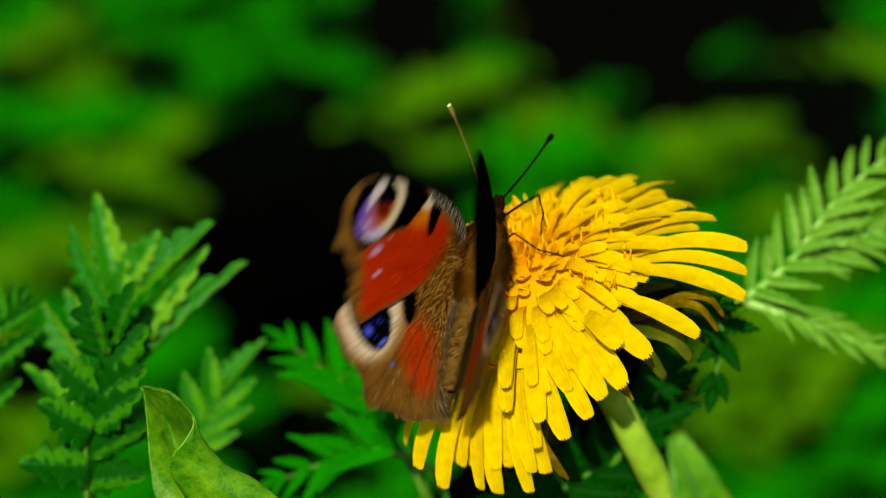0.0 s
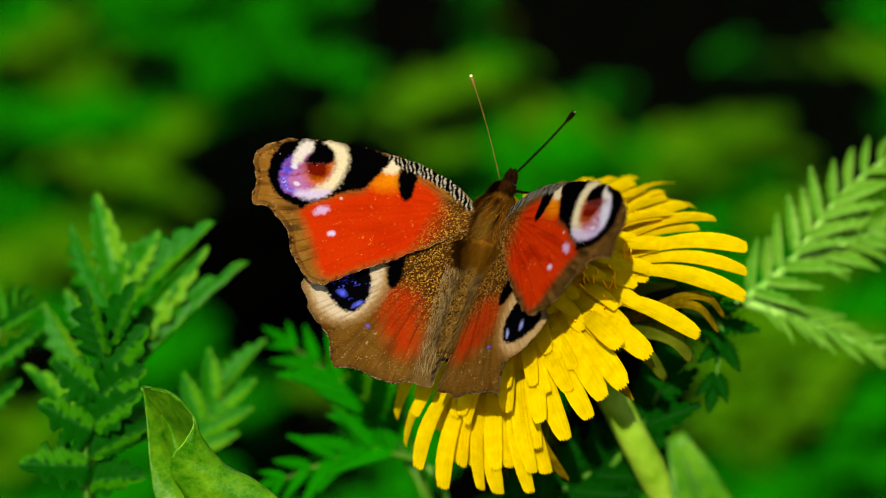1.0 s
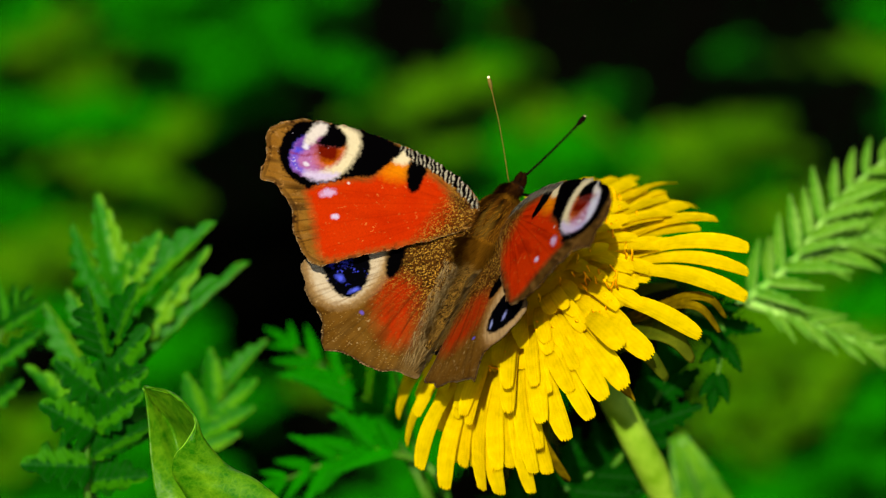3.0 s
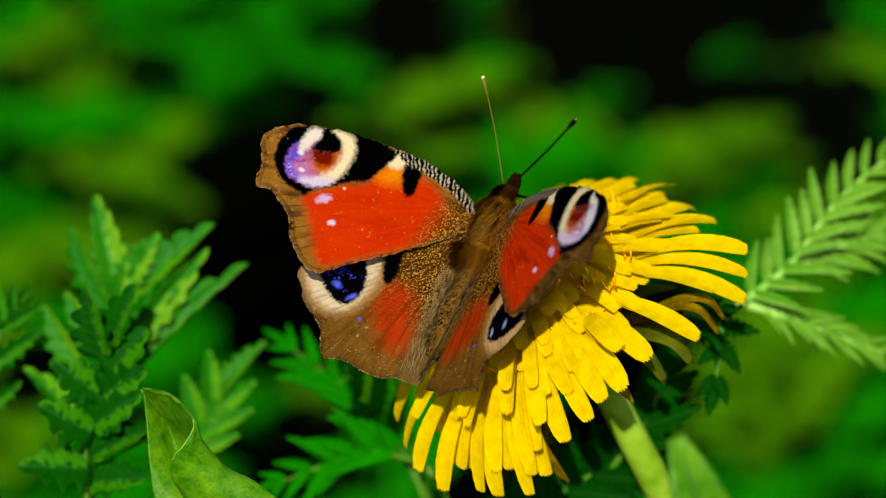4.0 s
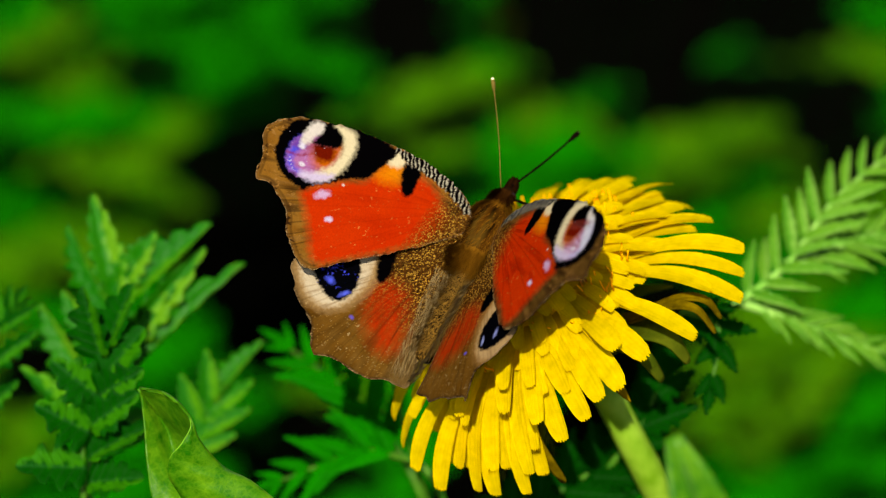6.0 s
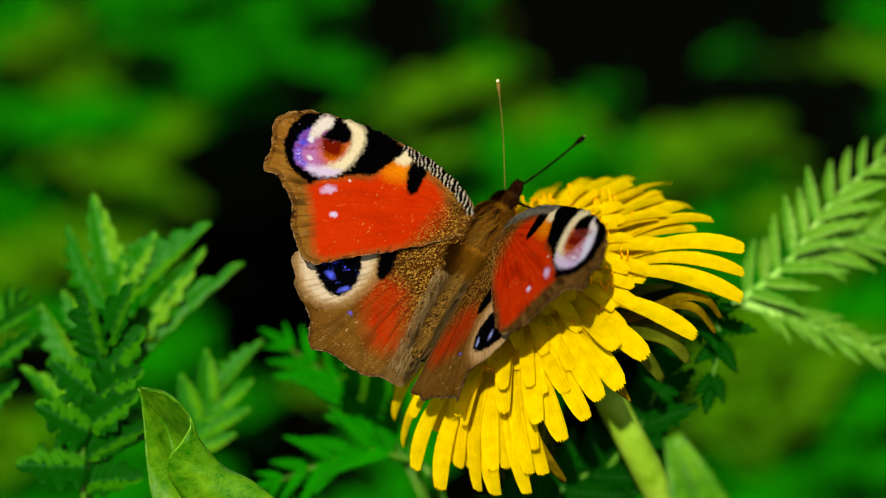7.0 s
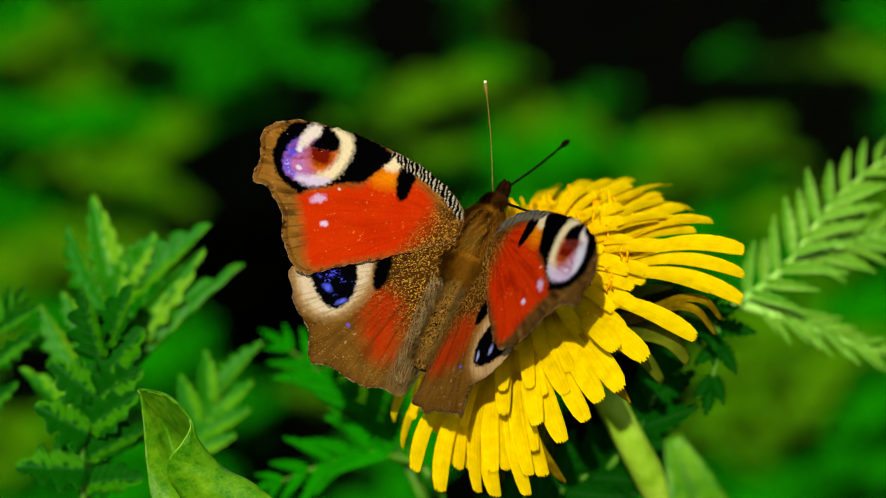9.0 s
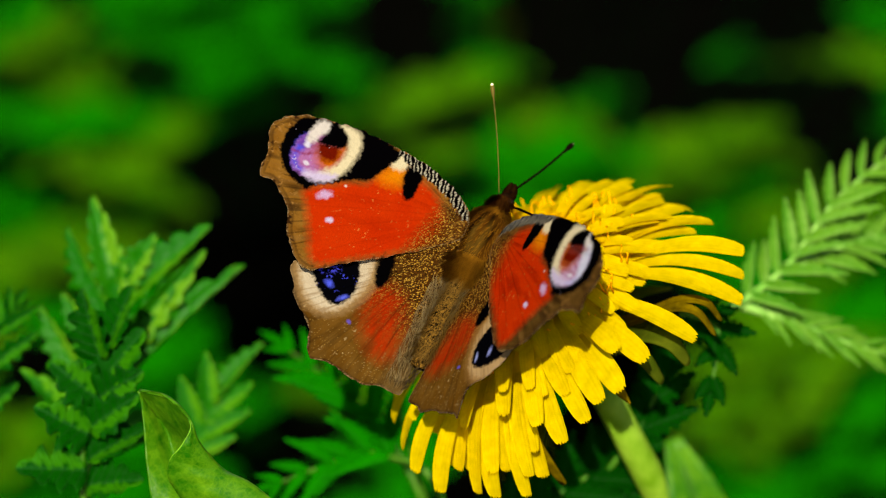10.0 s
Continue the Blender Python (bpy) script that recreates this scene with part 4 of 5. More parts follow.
    if right:
        k.streaks(inner * np.clip((24.6 - p[:, 0]) / 1.5, 0, 1) * 0.7, rgb(150, 56, 44), (1, -2), 26, 57)
        k.lay(k.mask(((23.4, -0.6), (25.9, -2.0), (26.9, -4.2), (26.8, -6.2), (26.0, -7.8), (24.7, -8.9), (23.1, -9.3), (21.0, -9.4), (21.2, -8.8), (23.0, -8.3), (24.4, -7.7), (25.2, -6.2), (25.2, -4.4), (24.4, -2.6), (23.0, -1.4)), 0.4), BLACK)
    k.lay(k.spot(22.8, -6.7, 0.5, 0.4, 0, 0.6), rgb(244, 232, 244))
    k.lay(k.spot(23.9, -4.6, 0.7, 0.5, 30, 0.6), rgb(240, 232, 244))
    k.dust(eye * 0.8, rgb(200, 190, 200), 0.0015, 55)
    k.flecks(inner * np.clip((p[:, 0] - 22.5) / 1.5, 0, 1), rgb(196, 176, 232), 0.3, 0.3, 56)
    k.lay(k.spot(18.7, -8.8, 1.3, 0.75, -42, 0.6), rgb(226, 180, 216))
    k.lay(k.spot(16.5, -11.2, 0.65, 0.5, -40, 0.6), rgb(232, 210, 240))
    k.lay(k.spot(16.9, -6.4, 0.25, 0.2, 0, 0.8), rgb(240, 220, 200))
    v = veins(p, ((27.5, -4), (28, -8.5), (25, -11), (22.3, -12.5), (20.3, -15.2), (17.6, -17.5), (15, -17.5)), (1.5, -1.5))
    k.c *= (1 - (0.3 if right else 0.12) * np.clip(1 - v / 0.14, 0, 1))[:, None]
    return k.c, v


def paint_hind(p, outline):
    edge, _ = signed(p, polygon(outline))
    right = outline is HIND_RIGHT
    if right:
        p = p - np.array((0.0, 1.5))
    k = Paint(p, rgb(108, 70, 18))
    k.lay(np.clip(0.5 + 0.5 * field(p, 1.2, 61), 0, 1) * 0.6, rgb(138, 96, 36))
    outer = np.clip(1 - (-edge) / 1.6, 0, 1) * (p[:, 1] < -12)
    k.lay(outer * 0.5, rgb(78, 52, 16))
    k.lay(np.clip(1 - (-edge) / 0.45, 0, 1) * 0.85 * (p[:, 1] < -10), rgb(30, 20, 14))
    base = np.clip(1.25 - np.hypot(p[:, 0] - 2.5, (p[:, 1] + 6.5) * 0.75) / 7.0, 0, 1)
    k.lay(np.clip(base * 2, 0, 1) * 0.9, rgb(92, 52, 12))
    red = k.mask(((6.6, -11.6), (4.8, -10.7), (2.6, -11.8), (1.2, -14.5), (0.4, -17.4), (0.9, -18.9), (2.7, -19.3), (4.2, -18.7), (5.9, -16.9), (7.0, -14.5)), 3.0)
    k.lay(red * 0.9 * (0.8 + 0.25 * field(p * np.array((1.0, 0.3)), 0.5, 64)), rgb(196, 44, 6))
    k.dust(np.clip(base * 2.4 - 0.2, 0, 1) * (1 - 0.85 * red), rgb(244, 184, 72), 0.17, 63)
    k.dust(np.clip(base * 2.2 - 0.25, 0, 1) * (1 - 0.85 * red), rgb(46, 26, 6), 0.28, 62)
    k.streaks((1 - red) * 0.3, rgb(124, 92, 42), (1, -5), 50, 66)
    k.streaks(np.full(len(p), 0.35), rgb(44, 26, 8), (1, -5), 40, 68)
    k.dust((p[:, 1] < -12) * (1 - 0.7 * red), rgb(166, 124, 58), 0.02, 72)
    k.flecks((p[:, 1] < -15) * (1 - red), rgb(180, 146, 92), 0.2, 0.06, 73)
    grey = np.clip((0.9 - p[:, 0]) / 1.6, 0, 1) * np.clip((-9 - p[:, 1]) / 3, 0, 1)
    k.lay(grey * 0.5, rgb(104, 84, 44))
    k.dust(grey * 0.6, rgb(150, 124, 80), 0.2, 65)
    ring = k.mask(((17.5, -14.4), (16.2, -16.3), (14.0, -17.9), (11.9, -18.2), (9.9, -17.4), (8.4, -15.6), (7.5, -13.4), (7.2, -11.4), (7.6, -9.6), (8.9, -8.3), (11.8, -8.7), (17.0, -12.6)), 1.5)
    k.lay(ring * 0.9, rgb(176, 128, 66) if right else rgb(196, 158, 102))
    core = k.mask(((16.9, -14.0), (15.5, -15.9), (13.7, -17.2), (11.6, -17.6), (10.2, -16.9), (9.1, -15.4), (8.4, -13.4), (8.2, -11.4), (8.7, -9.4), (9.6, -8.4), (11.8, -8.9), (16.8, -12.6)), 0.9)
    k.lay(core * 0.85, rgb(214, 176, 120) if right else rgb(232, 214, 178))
    k.streaks(ring * 0.5, rgb(140, 104, 60), (1, -5), 70, 70)
    k.lay(k.mask(((15.3, -13.6), (13.5, -15.4), (11.6, -16.3), (10.1, -16.1), (9.1, -14.7), (9.1, -12.6), (10.0, -10.4), (11.7, -9.0), (15.1, -11.4)), 0.35), rgb(5, 5, 9))
    k.lay(k.mask(((8.2, -8.4), (6.8, -7.0), (5.9, -9.2), (6.0, -11.0), (6.9, -11.6), (7.8, -10.3)), 0.5), BLACK)
    k.dust(np.clip(1 + edge / 0.2, 0, 1), rgb(180, 150, 104), 0.3, 69)
    if right:
        k.lay(k.spot(12.3, -13.8, 0.5, 0.9, 10, 0.7), rgb(150, 158, 220))
        k.lay(k.spot(10.3, -15.2, 0.9, 0.35, -60, 0.7), rgb(160, 170, 226))
    else:
        k.flecks(k.spot(11.8, -13.6, 3.0, 1.8, -20, 0.5), rgb(74, 84, 236), 0.26, 0.2, 67)
        k.flecks(k.spot(13.2, -12.6, 2.2, 0.8, -32, 0.5), rgb(74, 80, 236), 0.22, 0.75, 71)
        k.lay(k.spot(12.3, -14.3, 0.9, 0.6, 10, 0.8), rgb(84, 100, 250))
        k.lay(k.spot(9.9, -15.0, 1.1, 0.4, -47, 0.8), rgb(96, 112, 252))
    k.lay(k.spot(7.7, -17.3, 0.5, 0.3, 30, 0.7), rgb(110, 90, 190))
    v = veins(p, ((16.5, -13.5), (14.5, -18.5), (10.2, -23.5), (7.5, -22.8), (5, -22.8), (2.2, -22.8), (-1.5, -22)), (1.0, -4))
    k.c *= (1 - 0.28 * np.clip(1 - v / 0.13, 0, 1))[:, None]
    return k.c, v


def wing_mesh(name, outline, painter, sgn, step=0.1):
    poly = polygon(outline, 10)
    out = poly - poly.mean(0)
    out /= np.hypot(*out.T)[:, None]
    poly = poly + out * (0.19 * field(poly, 0.8, 75) + 0.10 * field(poly, 0.3, 76))[:, None] * (poly[:, :1] > 3)
    lo, hi = poly.min(0) - step, poly.max(0) + step
    nx, ny = (np.ceil((hi - lo) / step) + 1).astype(int)
    gx, gy = np.meshgrid(lo[0] + step * np.arange(nx), lo[1] + step * np.arange(ny), indexing="ij")
    pts = np.stack([gx.ravel(), gy.ravel()], 1)
    d, near = signed(pts, poly)
    inn = (d <= 0).reshape(nx, ny)
    cell = inn[:-1, :-1] | inn[1:, :-1] | inn[:-1, 1:] | inn[1:, 1:]
    pts = np.where((d > 0)[:, None], near, pts)
    ci, cj = np.nonzero(cell)
    idx = lambda i, j: i * ny + j
    quads = np.stack([idx(ci, cj), idx(ci + 1, cj), idx(ci + 1, cj + 1), idx(ci, cj + 1)], 1)
    used, inv = np.unique(quads, return_inverse=True)
    quads = inv.reshape(quads.shape)
    p = pts[used]
    col, v = painter(p, outline)
    z = 0.35 * np.sin(p[:, 0] / 29 * math.pi) * np.cos((p[:, 1] + 8) / 14) + 0.015 * np.clip(1 - v / 0.3, 0, 1) + 0.05 * field(p, 2.5, 71)
    n = len(p)
    top = np.stack([sgn * p[:, 0], p[:, 1], z], 1)
    low = np.stack([sgn * p[:, 0], p[:, 1], z - 0.09], 1)
    flip = quads if sgn > 0 else quads[:, ::-1]
    faces = np.concatenate([flip, flip[:, ::-1] + n])
    me = bpy.data.meshes.new(name)
    me.from_pydata((np.concatenate([top, low]) * MM).tolist(), [], faces.tolist())
    at = me.color_attributes.new("Col", "FLOAT_COLOR", "POINT")
    at.data.foreach_set("color", np.concatenate([np.c_[col, np.ones(n)], np.c_[col, np.ones(n)]]).astype(np.float32).ravel())
    me.polygons.foreach_set("use_smooth", [True] * len(me.polygons))
    me.materials.append(WING)
    me.materials.append(UNDER)
    me.polygons.foreach_set("material_index", [0] * len(quads) + [1] * len(quads))
    return me


def fur(parent, count, rings, length, seed, light, dark, label, bare=False):
    """Short hairs that lie backwards over a body; rings as (y, radius x, radius z, height)."""
    rnd = random.Random(seed)
    bm = bmesh.new()
    ys = [r[0] for r in rings]
    for k in range(count):
        y = rnd.uniform(min(ys), max(ys))
        order = sorted(rings)
        rx, rz, z0 = (float(np.interp(y, [r[0] for r in order], [r[i] for r in order])) for i in (1, 2, 3))
        a = rnd.uniform(0.15, math.pi - 0.15)
        if bare and -3.6 < y < 2.8 and abs(math.cos(a)) < 0.85 and rnd.random() < 0.97:
            continue
        nrm = Vector((math.cos(a), 0, math.sin(a)))
        p = Vector((rx * 0.97 * math.cos(a), y, z0 + rz * 0.97 * math.sin(a)))
        flat = abs(math.cos(a)) ** 2
        way = (nrm * (rnd.uniform(0.25, 0.7) + 0.7 * flat) + Vector((rnd.uniform(-0.4, 0.4), -1.0, rnd.uniform(-0.2, 0.3)))).normalized()
        l = length * rnd.uniform(0.6, 1.25) * (1 + 0.8 * flat) * (0.5 if bare and y > 1.5 else 1.0)
        side = way.cross(nrm).normalized() * 0.024
        vs = [bm.verts.new(q * MM) for q in (p - side, p + side, p + way * l * 0.55 + nrm * 0.08 + side * 0.6, p + way * l, p + way * l * 0.55 + nrm * 0.08 - side * 0.6)]
        bm.faces.new(vs)
    ob = coloured(bm, "fur", parent, FUZZ, lambda c: np.array(light) * (0.5 + 0.5 * noise.noise(c * 3.1)) + np.array(dark) * (0.5 - 0.5 * noise.noise(c * 3.1)), label)
    ob["kind"] = "stuff"
    return ob


def fringe(wing, sgn, count, seed):
    """Long pale hairs along a hindwing's inner margin, where it lies against the abdomen."""
    rnd = random.Random(seed)
    bm = bmesh.new()
    for k in range(count):
        y = rnd.uniform(-20.5, -6.0)
        s = (-6.0 - y) / 14.5
        p = Vector((sgn * (rnd.uniform(-0.9, 1.3) - 1.2 * s), y, rnd.uniform(0.15, 0.5)))
        way = Vector((sgn * rnd.uniform(-0.45, 0.05), -1.0, rnd.uniform(0.0, 0.35))).normalized()
        l = rnd.uniform(1.4, 3.0) * (1 - 0.4 * s)
        side = way.cross(Vector((0, 0, 1))).normalized() * 0.022
        lift = Vector((0, 0, 0.12))
        bm.faces.new([bm.verts.new(q * MM) for q in (p - side, p + side, p + way * l * 0.55 + lift + side * 0.6, p + way * l, p + way * l * 0.55 + lift - side * 0.6)])
    ob = coloured(bm, "fringe", wing, FUZZ, lambda c: rgb(232, 196, 128) * (0.7 + 0.4 * noise.noise(c * 2.3)), "greyish hairs on the wing's inner margin")
    ob["kind"] = "stuff"
    return ob


def build_butterfly():
    ob = thing("butterfly", pose(0, 0, 0), "red-brown butterfly with blue eyespots sitting on the dandelion", "butterfly")
    wings = {}
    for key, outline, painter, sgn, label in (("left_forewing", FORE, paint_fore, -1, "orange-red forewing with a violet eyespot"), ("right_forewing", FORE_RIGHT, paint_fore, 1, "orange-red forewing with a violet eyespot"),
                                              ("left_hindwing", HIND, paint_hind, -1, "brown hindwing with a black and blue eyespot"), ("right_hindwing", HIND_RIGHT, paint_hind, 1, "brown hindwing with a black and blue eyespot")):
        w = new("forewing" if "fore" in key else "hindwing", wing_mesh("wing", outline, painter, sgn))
        w.parent = ob
        w["label"] = label
        wings[key] = w
        if "hind" in key:
            fringe(w, sgn, 330, 17 if sgn < 0 else 18)

    def brown(c):
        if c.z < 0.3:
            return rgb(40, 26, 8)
        for x, y, rx, ry in ((-0.85, 0.3, 0.8, 1.7), (0.85, 0.3, 0.8, 1.7), (0.0, -2.6, 1.2, 0.9)):
            d = math.hypot((c.x - x) / rx, (c.y - y) / ry)
            if d < 1.0:
                return rgb(128, 92, 30) * (0.8 + 0.4 * noise.noise(c * 2.0)) if d < 0.8 else rgb(16, 9, 3)
        return rgb(112, 68, 16) * (0.8 + 0.4 * noise.noise(c * 1.3))
    thorax = ((3.8, 0.9, 0.8, -0.5), (3.1, 1.8, 1.3, -0.5), (1.8, 2.5, 1.8, -0.4), (-0.5, 3.0, 2.0, -0.4), (-3, 2.9, 1.9, -0.5), (-5.2, 2.4, 1.5, -0.9), (-6.6, 1.7, 1.2, -1.3))
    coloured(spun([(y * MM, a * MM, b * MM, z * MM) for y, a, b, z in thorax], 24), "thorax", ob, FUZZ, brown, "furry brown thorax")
    belly = [(-5.6, 1.6, 1.5, -1.2)]
    for k in range(9):
        y = -6.4 - 1.45 * k
        r = 2.15 * math.sin(math.pi * (0.34 + 0.60 * k / 9)) ** 0.6
        belly += [(y, r, r * 0.92, -1.5), (y - 1.1, r * 1.02, r * 0.94, -1.55), (y - 1.35, r * 0.96, r * 0.88, -1.55)]
    belly.append((-19.6, 0.25, 0.25, -1.6))

    def ringed(c):
        f = noise.noise(Vector((c.x * 5.5, c.y * 9.0, c.z * 5.5)))
        band = 0.6 + 0.4 * math.cos(c.y * math.tau / 1.45)
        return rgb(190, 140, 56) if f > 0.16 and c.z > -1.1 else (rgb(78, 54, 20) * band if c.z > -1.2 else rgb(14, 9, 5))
    order = sorted(belly)
    belly = [(y, *(float(np.interp(y, [q[0] for q in order], [q[i] for q in order])) for i in (1, 2, 3))) for y in np.linspace(-5.6, -19.6, 150)]
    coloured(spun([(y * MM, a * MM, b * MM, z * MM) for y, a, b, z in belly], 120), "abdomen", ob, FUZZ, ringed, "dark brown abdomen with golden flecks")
    head = ((5.8, 0.3, 0.3, -0.5), (5.4, 0.8, 0.8, -0.5), (4.6, 1.1, 1.0, -0.5), (3.7, 1.1, 1.0, -0.5), (3.0, 0.8, 0.8, -0.5))
    hd = coloured(spun([(y * MM, a * MM, b * MM, z * MM) for y, a, b, z in head], 20), "head", ob, FUZZ, lambda c: rgb(44, 26, 12), "dark furry head")
    for sgn in (-1, 1):
        bm = bmesh.new()
        bmesh.ops.create_uvsphere(bm, u_segments=14, v_segments=10, radius=0.0006, matrix=Matrix.Translation((sgn * 0.85 * MM, 4.7 * MM, -0.5 * MM)))
        part("compound_eye", bm, EYE_DARK, hd)
        tip = [Vector((sgn * 0.3, 5.1, -0.9)), Vector((sgn * 0.4, 6.2, -0.8)), Vector((sgn * 0.25, 7.3, -0.4))]
        coloured(tube(bmesh.new(), [p * MM for p in smooth_path(tip, 3)], [0.0005, 0.00062, 0.0006, 0.00055, 0.00048, 0.00034, 0.00016], 8), "palp", hd, FUZZ, lambda c: rgb(52, 28, 10) * (0.6 + 0.5 * noise.noise(c * 4)), "")
    fur(ob, 11000, thorax, 1.8, 5, rgb(232, 158, 44), rgb(124, 76, 12), "brown hairs on the thorax", True)
    fur(ob, 900, ((5.3, 0.9, 0.8, -0.5), (4.6, 1.1, 1.0, -0.5), (3.0, 1.2, 1.0, -0.5)), 0.9, 7, rgb(130, 76, 26), rgb(30, 16, 6), "dark hairs on the head")
    fur(ob, 2600, ((-6.5, 2.3, 2.0, -1.5), (-18, 1.5, 1.2, -1.6)), 1.3, 6, rgb(226, 176, 84), rgb(150, 104, 40), "short hairs on the abdomen")
    feelers = {}
    # light put into the colour: left antenna paler, right one dark as in shade
    for key, at, length, mat, thick in (("left", (-1.0, 5.2, -0.2), 14.0, CHITIN_LIT, 0.05), ("right", (0.3, 6.0, -0.3), 12.8, CHITIN, 0.15)):
        ys = np.linspace(0, 1, 26)
        rad = [(thick + 0.24 * math.exp(-((s - 0.95) / 0.055) ** 2) + 0.012 * (i % 2)) * MM for i, s in enumerate(ys)]
        an = part("antenna", tube(bmesh.new(), [Vector((0.25 * math.sin(s * 3) * MM, s * length * MM, 0)) for s in ys], rad, 8), mat, ob, "thin clubbed antenna")
        bm = bmesh.new()
        bmesh.ops.create_uvsphere(bm, u_segments=10, v_segments=8, radius=0.00019, matrix=Matrix.Translation((0.03 * MM, length * MM, 0)))
        part("club_tip", bm, TIP, an, "cream tip")
        feelers[key] = (an, Vector(at) * MM)
    legs = []
    # hip and foot on the body, and how far the knee stands out
    for hip, knee, foot, tarsus in (((1.0, 4.6, -1.2), (5.1, 8.2, -1.0), (5.9, 6.2, -2.2), (5.7, 3.6, -3.6)), ((1.2, 1.0, -2.2), (2.8, 2.8, -2.9), (5.7, 0.8, -4.5), (8.4, 0.3, -6.1)),
                                    ((0.8, -2.4, -2.4), (1.5, -1.5, -5.2), (3.8, -5.4, -6.7), (7.4, -5.6, -8.1)),
                                    ((-1.4, 1.0, -2.2), (-3.0, 1.6, -3.4), (-4.4, -1.0, -7.0), (-5.0, -2.4, -8.4)), ((-1.2, -2.4, -2.4), (-2.6, -3.4, -4.4), (-4.0, -6.4, -7.6), (-4.4, -8.0, -8.8))):
        pts = [Vector(q) * MM for q in (hip, knee, foot, tarsus)]
        lg = new("leg")
        lg.parent = ob
        lg.matrix_basis = Matrix.Translation(pts[0])
        for nm, a, b, r0, r1 in (("femur", 0, 1, 0.19, 0.14), ("tibia", 1, 2, 0.14, 0.10), ("tarsus", 2, 3, 0.11, 0.08)):
            q0, q1 = pts[a] - pts[0], pts[b] - pts[0]
            bend = Vector((0, 0, 0.25 * MM))
            part(nm, tube(bmesh.new(), smooth_path([q0, q0.lerp(q1, 0.5) + bend, q1], 4), [(r0 + (r1 - r0) * i / 8) * MM for i in range(9)], 7), CHITIN, lg)
        legs.append((lg, pts[0], pts[3]))
    return ob, wings, feelers, legs


BUTTERFLY, WINGS, FEELERS, LEGS = build_butterfly()


# ---- what moves ----
def wing_rows(side, hinge, pitch, rows):
    """The rise of a wing from level, its sweep and, where given, its twist, in degrees, as poses on the body."""
    hx, hy, hz = (v * MM for v in hinge)
    return [(t, Matrix.Translation((side * hx, hy, hz)) @ pose(0, 0, 0, 0, -side * rise) @ pose(0, 0, 0, pitch + sum(twist)) @ pose(0, 0, 0, 0, 0, side * sweep)) for t, rise, sweep, *twist in rows]


def feeler_rows(at, rows):
    return [(t, frame_at(at, Vector((x, y, z)), (0, 0, 1) if abs(z) < 0.9 else (0, -1, 0))) for t, x, y, z in rows]


def leg_rows(hip, foot, rows):
    """Turns a leg at its hip so that its foot stays where it stood at the second row while the body shifts."""
    stand = rows[1][1] @ foot
    rest = foot - hip
    return [(t, Matrix.Translation(hip) @ rest.rotation_difference(m.inverted() @ stand - hip).to_matrix().to_4x4()) for t, m in rows]


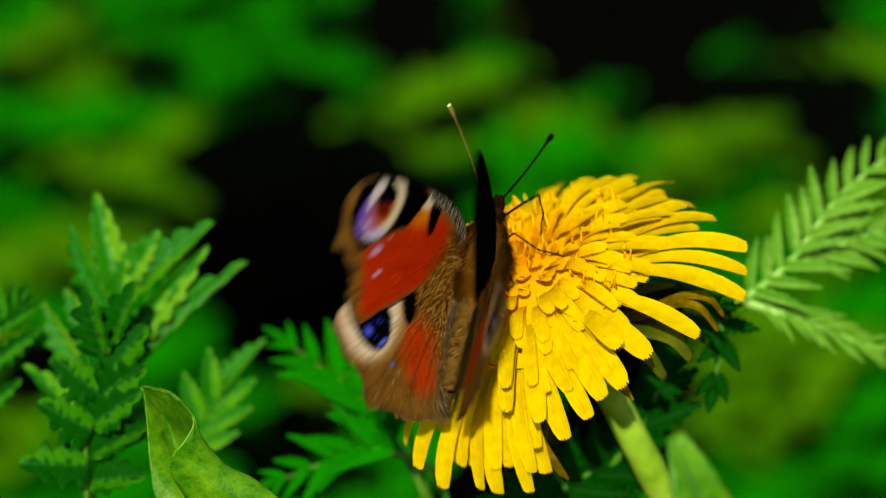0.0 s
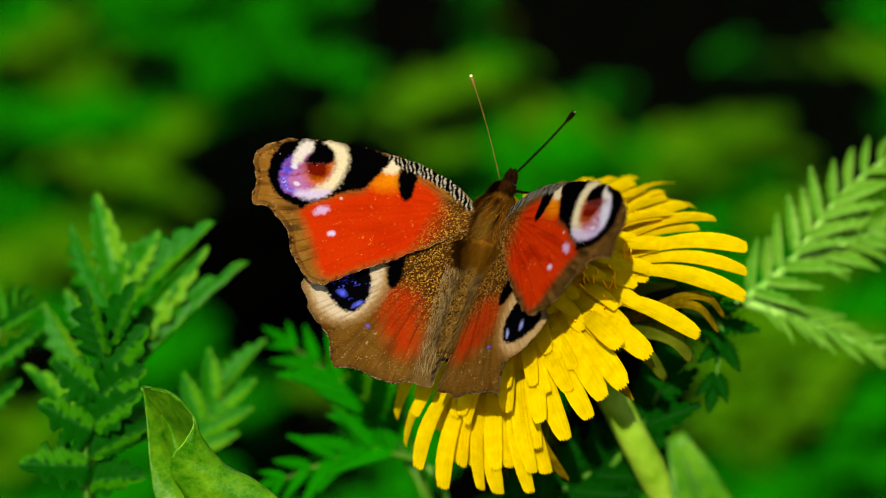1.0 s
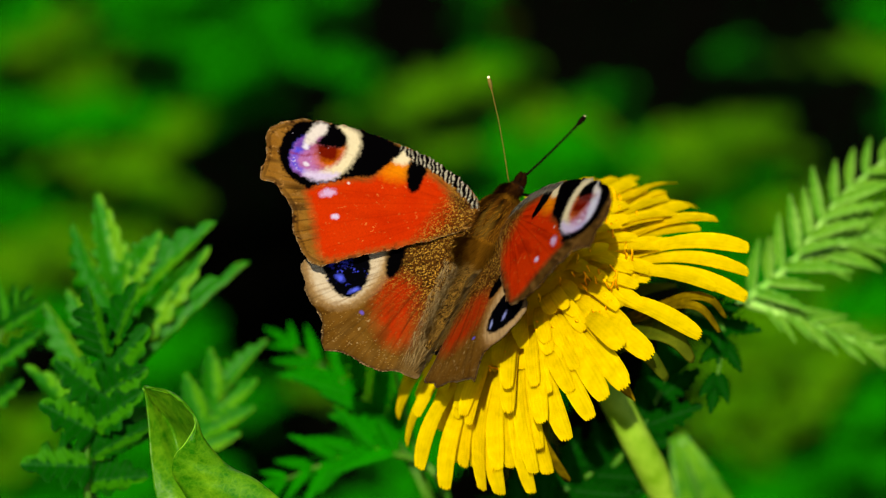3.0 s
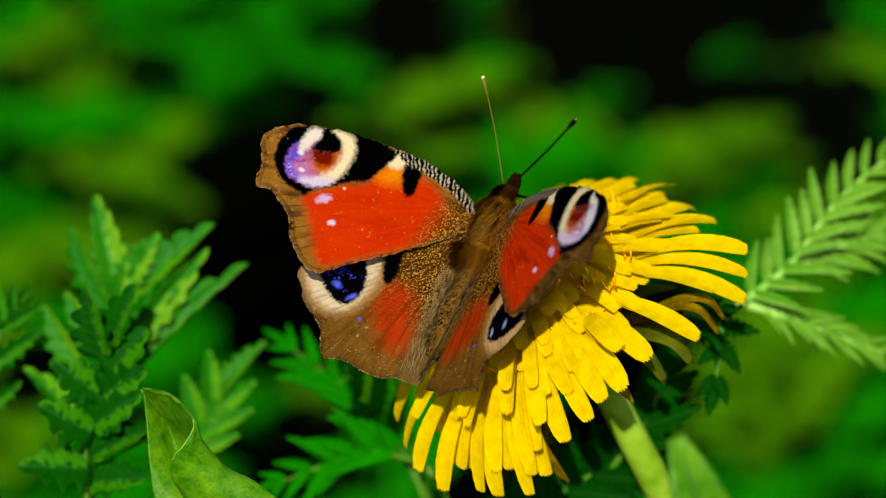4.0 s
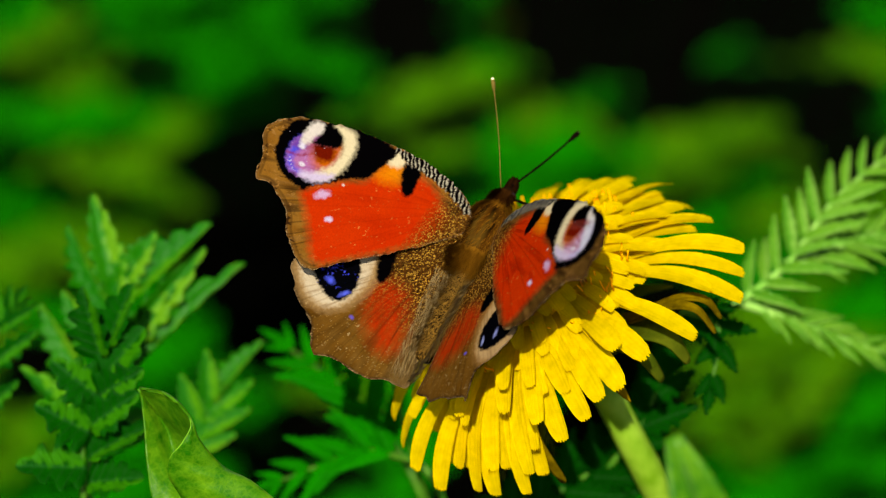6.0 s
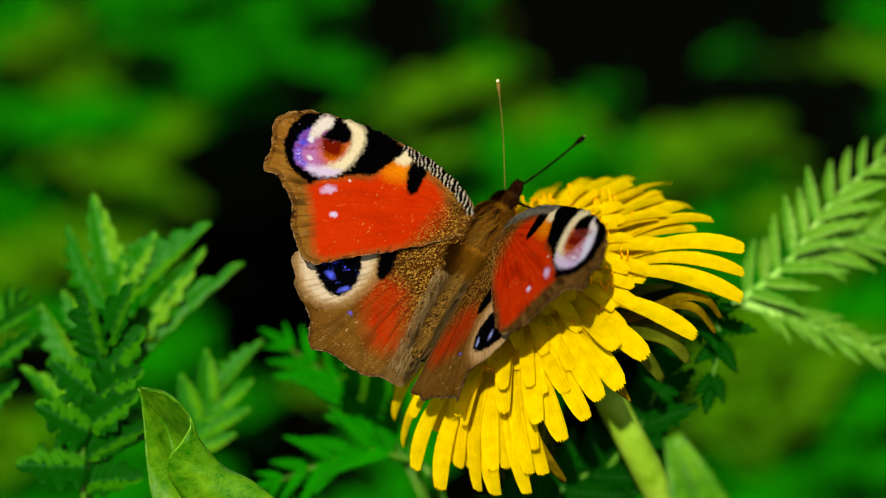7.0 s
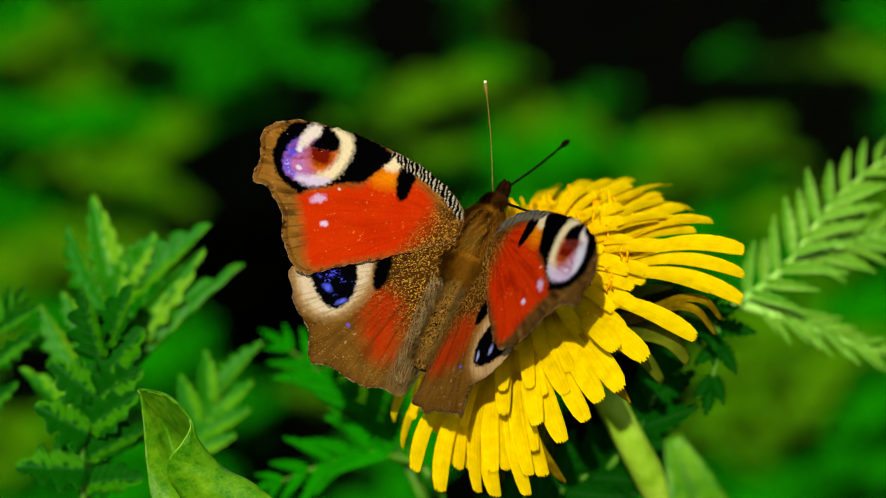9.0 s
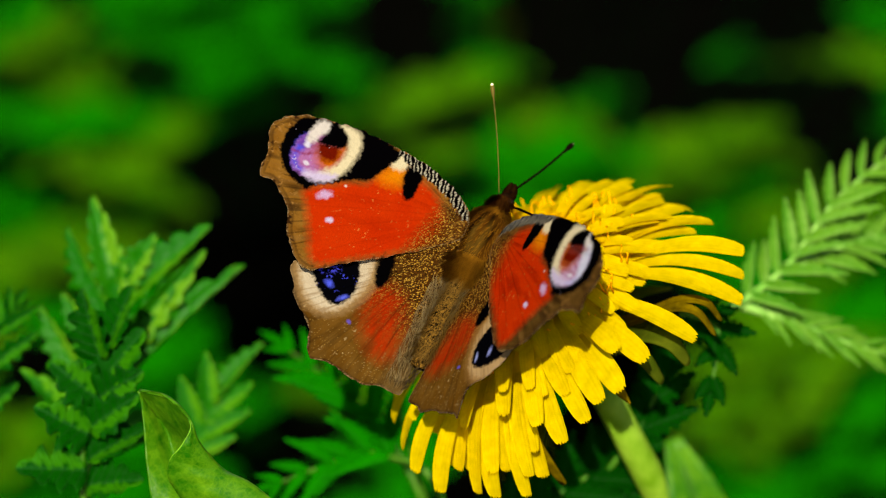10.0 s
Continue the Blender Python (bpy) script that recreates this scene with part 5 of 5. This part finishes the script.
def motions():
    body = [
        (0, pose(0.00516, 0.00021, 0.34031, 41.3, -5.9, -26.0)),
        (0.1, pose(0.00592, 0.00064, 0.34133, 36.6, -9.8, -19.6)),
        (0.2, pose(0.00563, 0.00075, 0.34192, 33.3, -7.9, -19.3)),
        (0.3, pose(0.00575, 0.00070, 0.34222, 43.1, -7.7, -22.6)),
        (0.5, pose(0.00588, 0.00049, 0.34318, 40.0, -5.8, -25.4)),
        (1, pose(0.00621, 0.00101, 0.34405, 38.6, -5.0, -31.1)),
        (1.5, pose(0.00646, 0.00177, 0.34371, 35.9, -6.3, -34.3)),
        (2, pose(0.00691, 0.00256, 0.34338, 32.3, -6.6, -37.8)),
        (2.5, pose(0.00676, 0.00271, 0.34320, 33.3, -5.9, -38.0)),
        (4, pose(0.00623, 0.00276, 0.34290, 37.6, -4.5, -36.0)),
        (4.5, pose(0.00607, 0.00306, 0.34270, 38.3, -3.8, -35.1)),
        (5, pose(0.00601, 0.00283, 0.34267, 39.0, -2.8, -34.4)),
        (5.5, pose(0.00599, 0.00237, 0.34264, 39.6, -1.6, -35.5)),
        (7, pose(0.00637, 0.00212, 0.34231, 38.6, 3.3, -38.3)),
        (7.5, pose(0.00622, 0.00179, 0.34245, 39.4, 3.9, -37.2)),
        (8, pose(0.00624, 0.00147, 0.34255, 39.5, 4.1, -36.9)),
        (8.5, pose(0.00580, 0.00103, 0.34275, 41.1, 4.1, -34.5)),
        (9, pose(0.00528, 0.00069, 0.34281, 43.0, 3.7, -33.0)),
        (9.5, pose(0.00571, 0.00062, 0.34268, 42.1, 4.6, -34.4)),
        (10, pose(0.00585, 0.00066, 0.34271, 41.5, 5.0, -34.8)),
    ]
    walk(BUTTERFLY, body)
    # the front leg is drawn in under the wing as the wings open
    front, hip, _ = LEGS[0]
    walk(front, [(t, Matrix.Translation(hip) @ pose(0, 0, 0, 0, 0, -42 * min(1.0, max(0.0, (t - 0.15) / 0.35)))) for t, m in body])
    for leg, hip, foot in LEGS[1:]:
        walk(leg, leg_rows(hip, foot, body))
    walk(WINGS["left_forewing"], wing_rows(-1, (1.8, 1.5, 0.8), 0.2, [(0, 86, -5, 12), (0.1, 86.1, 5.2), (0.2, 64.6, -1), (0.3, 44.9, 1.8), (0.5, 34.3, 0.2), (1, 33.6, -1.7), (1.5, 34.1, -3), (2, 37.2, -2.4), (2.5, 37.6, -2.5), (4, 39.2, -1.2), (4.5, 38.9, -1.1), (5, 39.4, -0.9), (5.5, 39.9, -0.4), (7, 44.8, -1.5), (7.5, 44.9, -0.8), (8, 44.9, -0.7), (8.5, 44.5, 0.2), (9, 42.6, 2.1), (9.5, 43.1, 1.4), (10, 43.3, 1.5)]))
    walk(WINGS["right_forewing"], wing_rows(1, (1.8, 1.5, 0.8), 0.2, [(0, 74, 9, 12), (0.1, 84.4, 7.3), (0.2, 69, -4), (0.3, 48.3, 1.8), (0.5, 37, 2.5), (1, 32, 3.8), (1.5, 30.6, 4.4), (2, 33.2, 4.9), (2.5, 32.6, 5.2), (4, 32.9, 4), (4.5, 32.4, 4.3), (5, 31.4, 4.2), (5.5, 32.9, 5), (7, 34.7, 5.6), (7.5, 35.6, 5.4), (8, 36.2, 5), (8.5, 36.5, 4.4), (9, 37.6, 2.9), (9.5, 36.8, 3.5), (10, 36.7, 3)]))
    walk(WINGS["left_hindwing"], wing_rows(-1, (1.8, -1.5, 0.9), 3.3, [(0, 61, -5, -4), (0.1, 82.4, 5.5), (0.2, 59.4, -2.4), (0.3, 36.5, 0.0), (0.5, 28.2, -0.7), (1, 20, 0.1), (1.5, 19.5, -0), (2, 24, -0.4), (2.5, 23, -0.6), (4, 22.5, 0.4), (4.5, 22.5, 0.8), (5, 22, 1), (5.5, 26, 0.5), (7, 30.5, -1.2), (7.5, 32.8, -1.6), (8, 33.9, -1.6), (8.5, 37.5, -1.3), (9, 39.3, 0.2), (9.5, 37.9, -0.2), (10, 37.4, -0.1)]))
    walk(WINGS["right_hindwing"], wing_rows(1, (1.8, -1.5, 0.5), 3.3, [(0, 55, 2.5), (0.1, 83.2, 5.5), (0.2, 70, -5), (0.3, 45, -7), (0.5, 28.3, -6.5), (1, 23.4, -4.7), (1.5, 23.2, -4), (2, 27.8, -3.2), (2.5, 26.4, -3.3), (4, 26.9, -3.9), (4.5, 26.4, -3.9), (5, 25, -3.8), (5.5, 27.1, -3.2), (7, 31.7, -2.1), (7.5, 31.8, -2.3), (8, 32.4, -2.7), (8.5, 31.2, -3.8), (9, 32, -5.6), (9.5, 32, -5.4), (10, 31.6, -5.7)]))
    walk(FEELERS["left"][0], feeler_rows(FEELERS["left"][1], [(0.0, -0.423, 0.759, 0.495), (0.1, -0.269, 0.805, 0.529), (0.2, -0.295, 0.771, 0.565), (0.3, -0.251, 0.765, 0.593), (0.5, -0.33, 0.767, 0.55), (1.0, -0.314, 0.694, 0.648), (1.5, -0.219, 0.659, 0.719), (2.0, -0.146, 0.554, 0.819), (2.5, -0.178, 0.589, 0.789), (4.0, -0.339, 0.748, 0.57), (4.5, -0.348, 0.776, 0.527), (5.0, -0.359, 0.782, 0.509), (5.5, -0.335, 0.812, 0.479), (7.0, -0.38, 0.785, 0.489), (7.5, -0.408, 0.793, 0.453), (8.0, -0.366, 0.787, 0.496), (8.5, -0.412, 0.807, 0.423), (9.0, -0.372, 0.845, 0.384), (9.5, -0.365, 0.847, 0.387), (10.0, -0.399, 0.823, 0.404)]))
    walk(FEELERS["right"][0], feeler_rows(FEELERS["right"][1], [(0.0, 0.209, 0.925, -0.317), (0.1, 0.508, 0.857, -0.093), (0.2, 0.547, 0.837, 0.006), (0.3, 0.448, 0.841, -0.304), (0.5, 0.316, 0.886, -0.338), (1.0, 0.23, 0.93, -0.285), (1.5, 0.238, 0.943, -0.232), (2.0, 0.207, 0.967, -0.148), (2.5, 0.183, 0.967, -0.179), (4.0, 0.109, 0.939, -0.327), (4.5, 0.141, 0.927, -0.347), (5.0, 0.132, 0.921, -0.367), (5.5, 0.127, 0.891, -0.435), (7.0, 0.098, 0.895, -0.435), (7.5, 0.133, 0.897, -0.421), (8.0, 0.108, 0.89, -0.443), (8.5, 0.079, 0.862, -0.501), (9.0, 0.132, 0.824, -0.551), (9.5, 0.122, 0.85, -0.512), (10.0, 0.075, 0.835, -0.545)]))


motions()
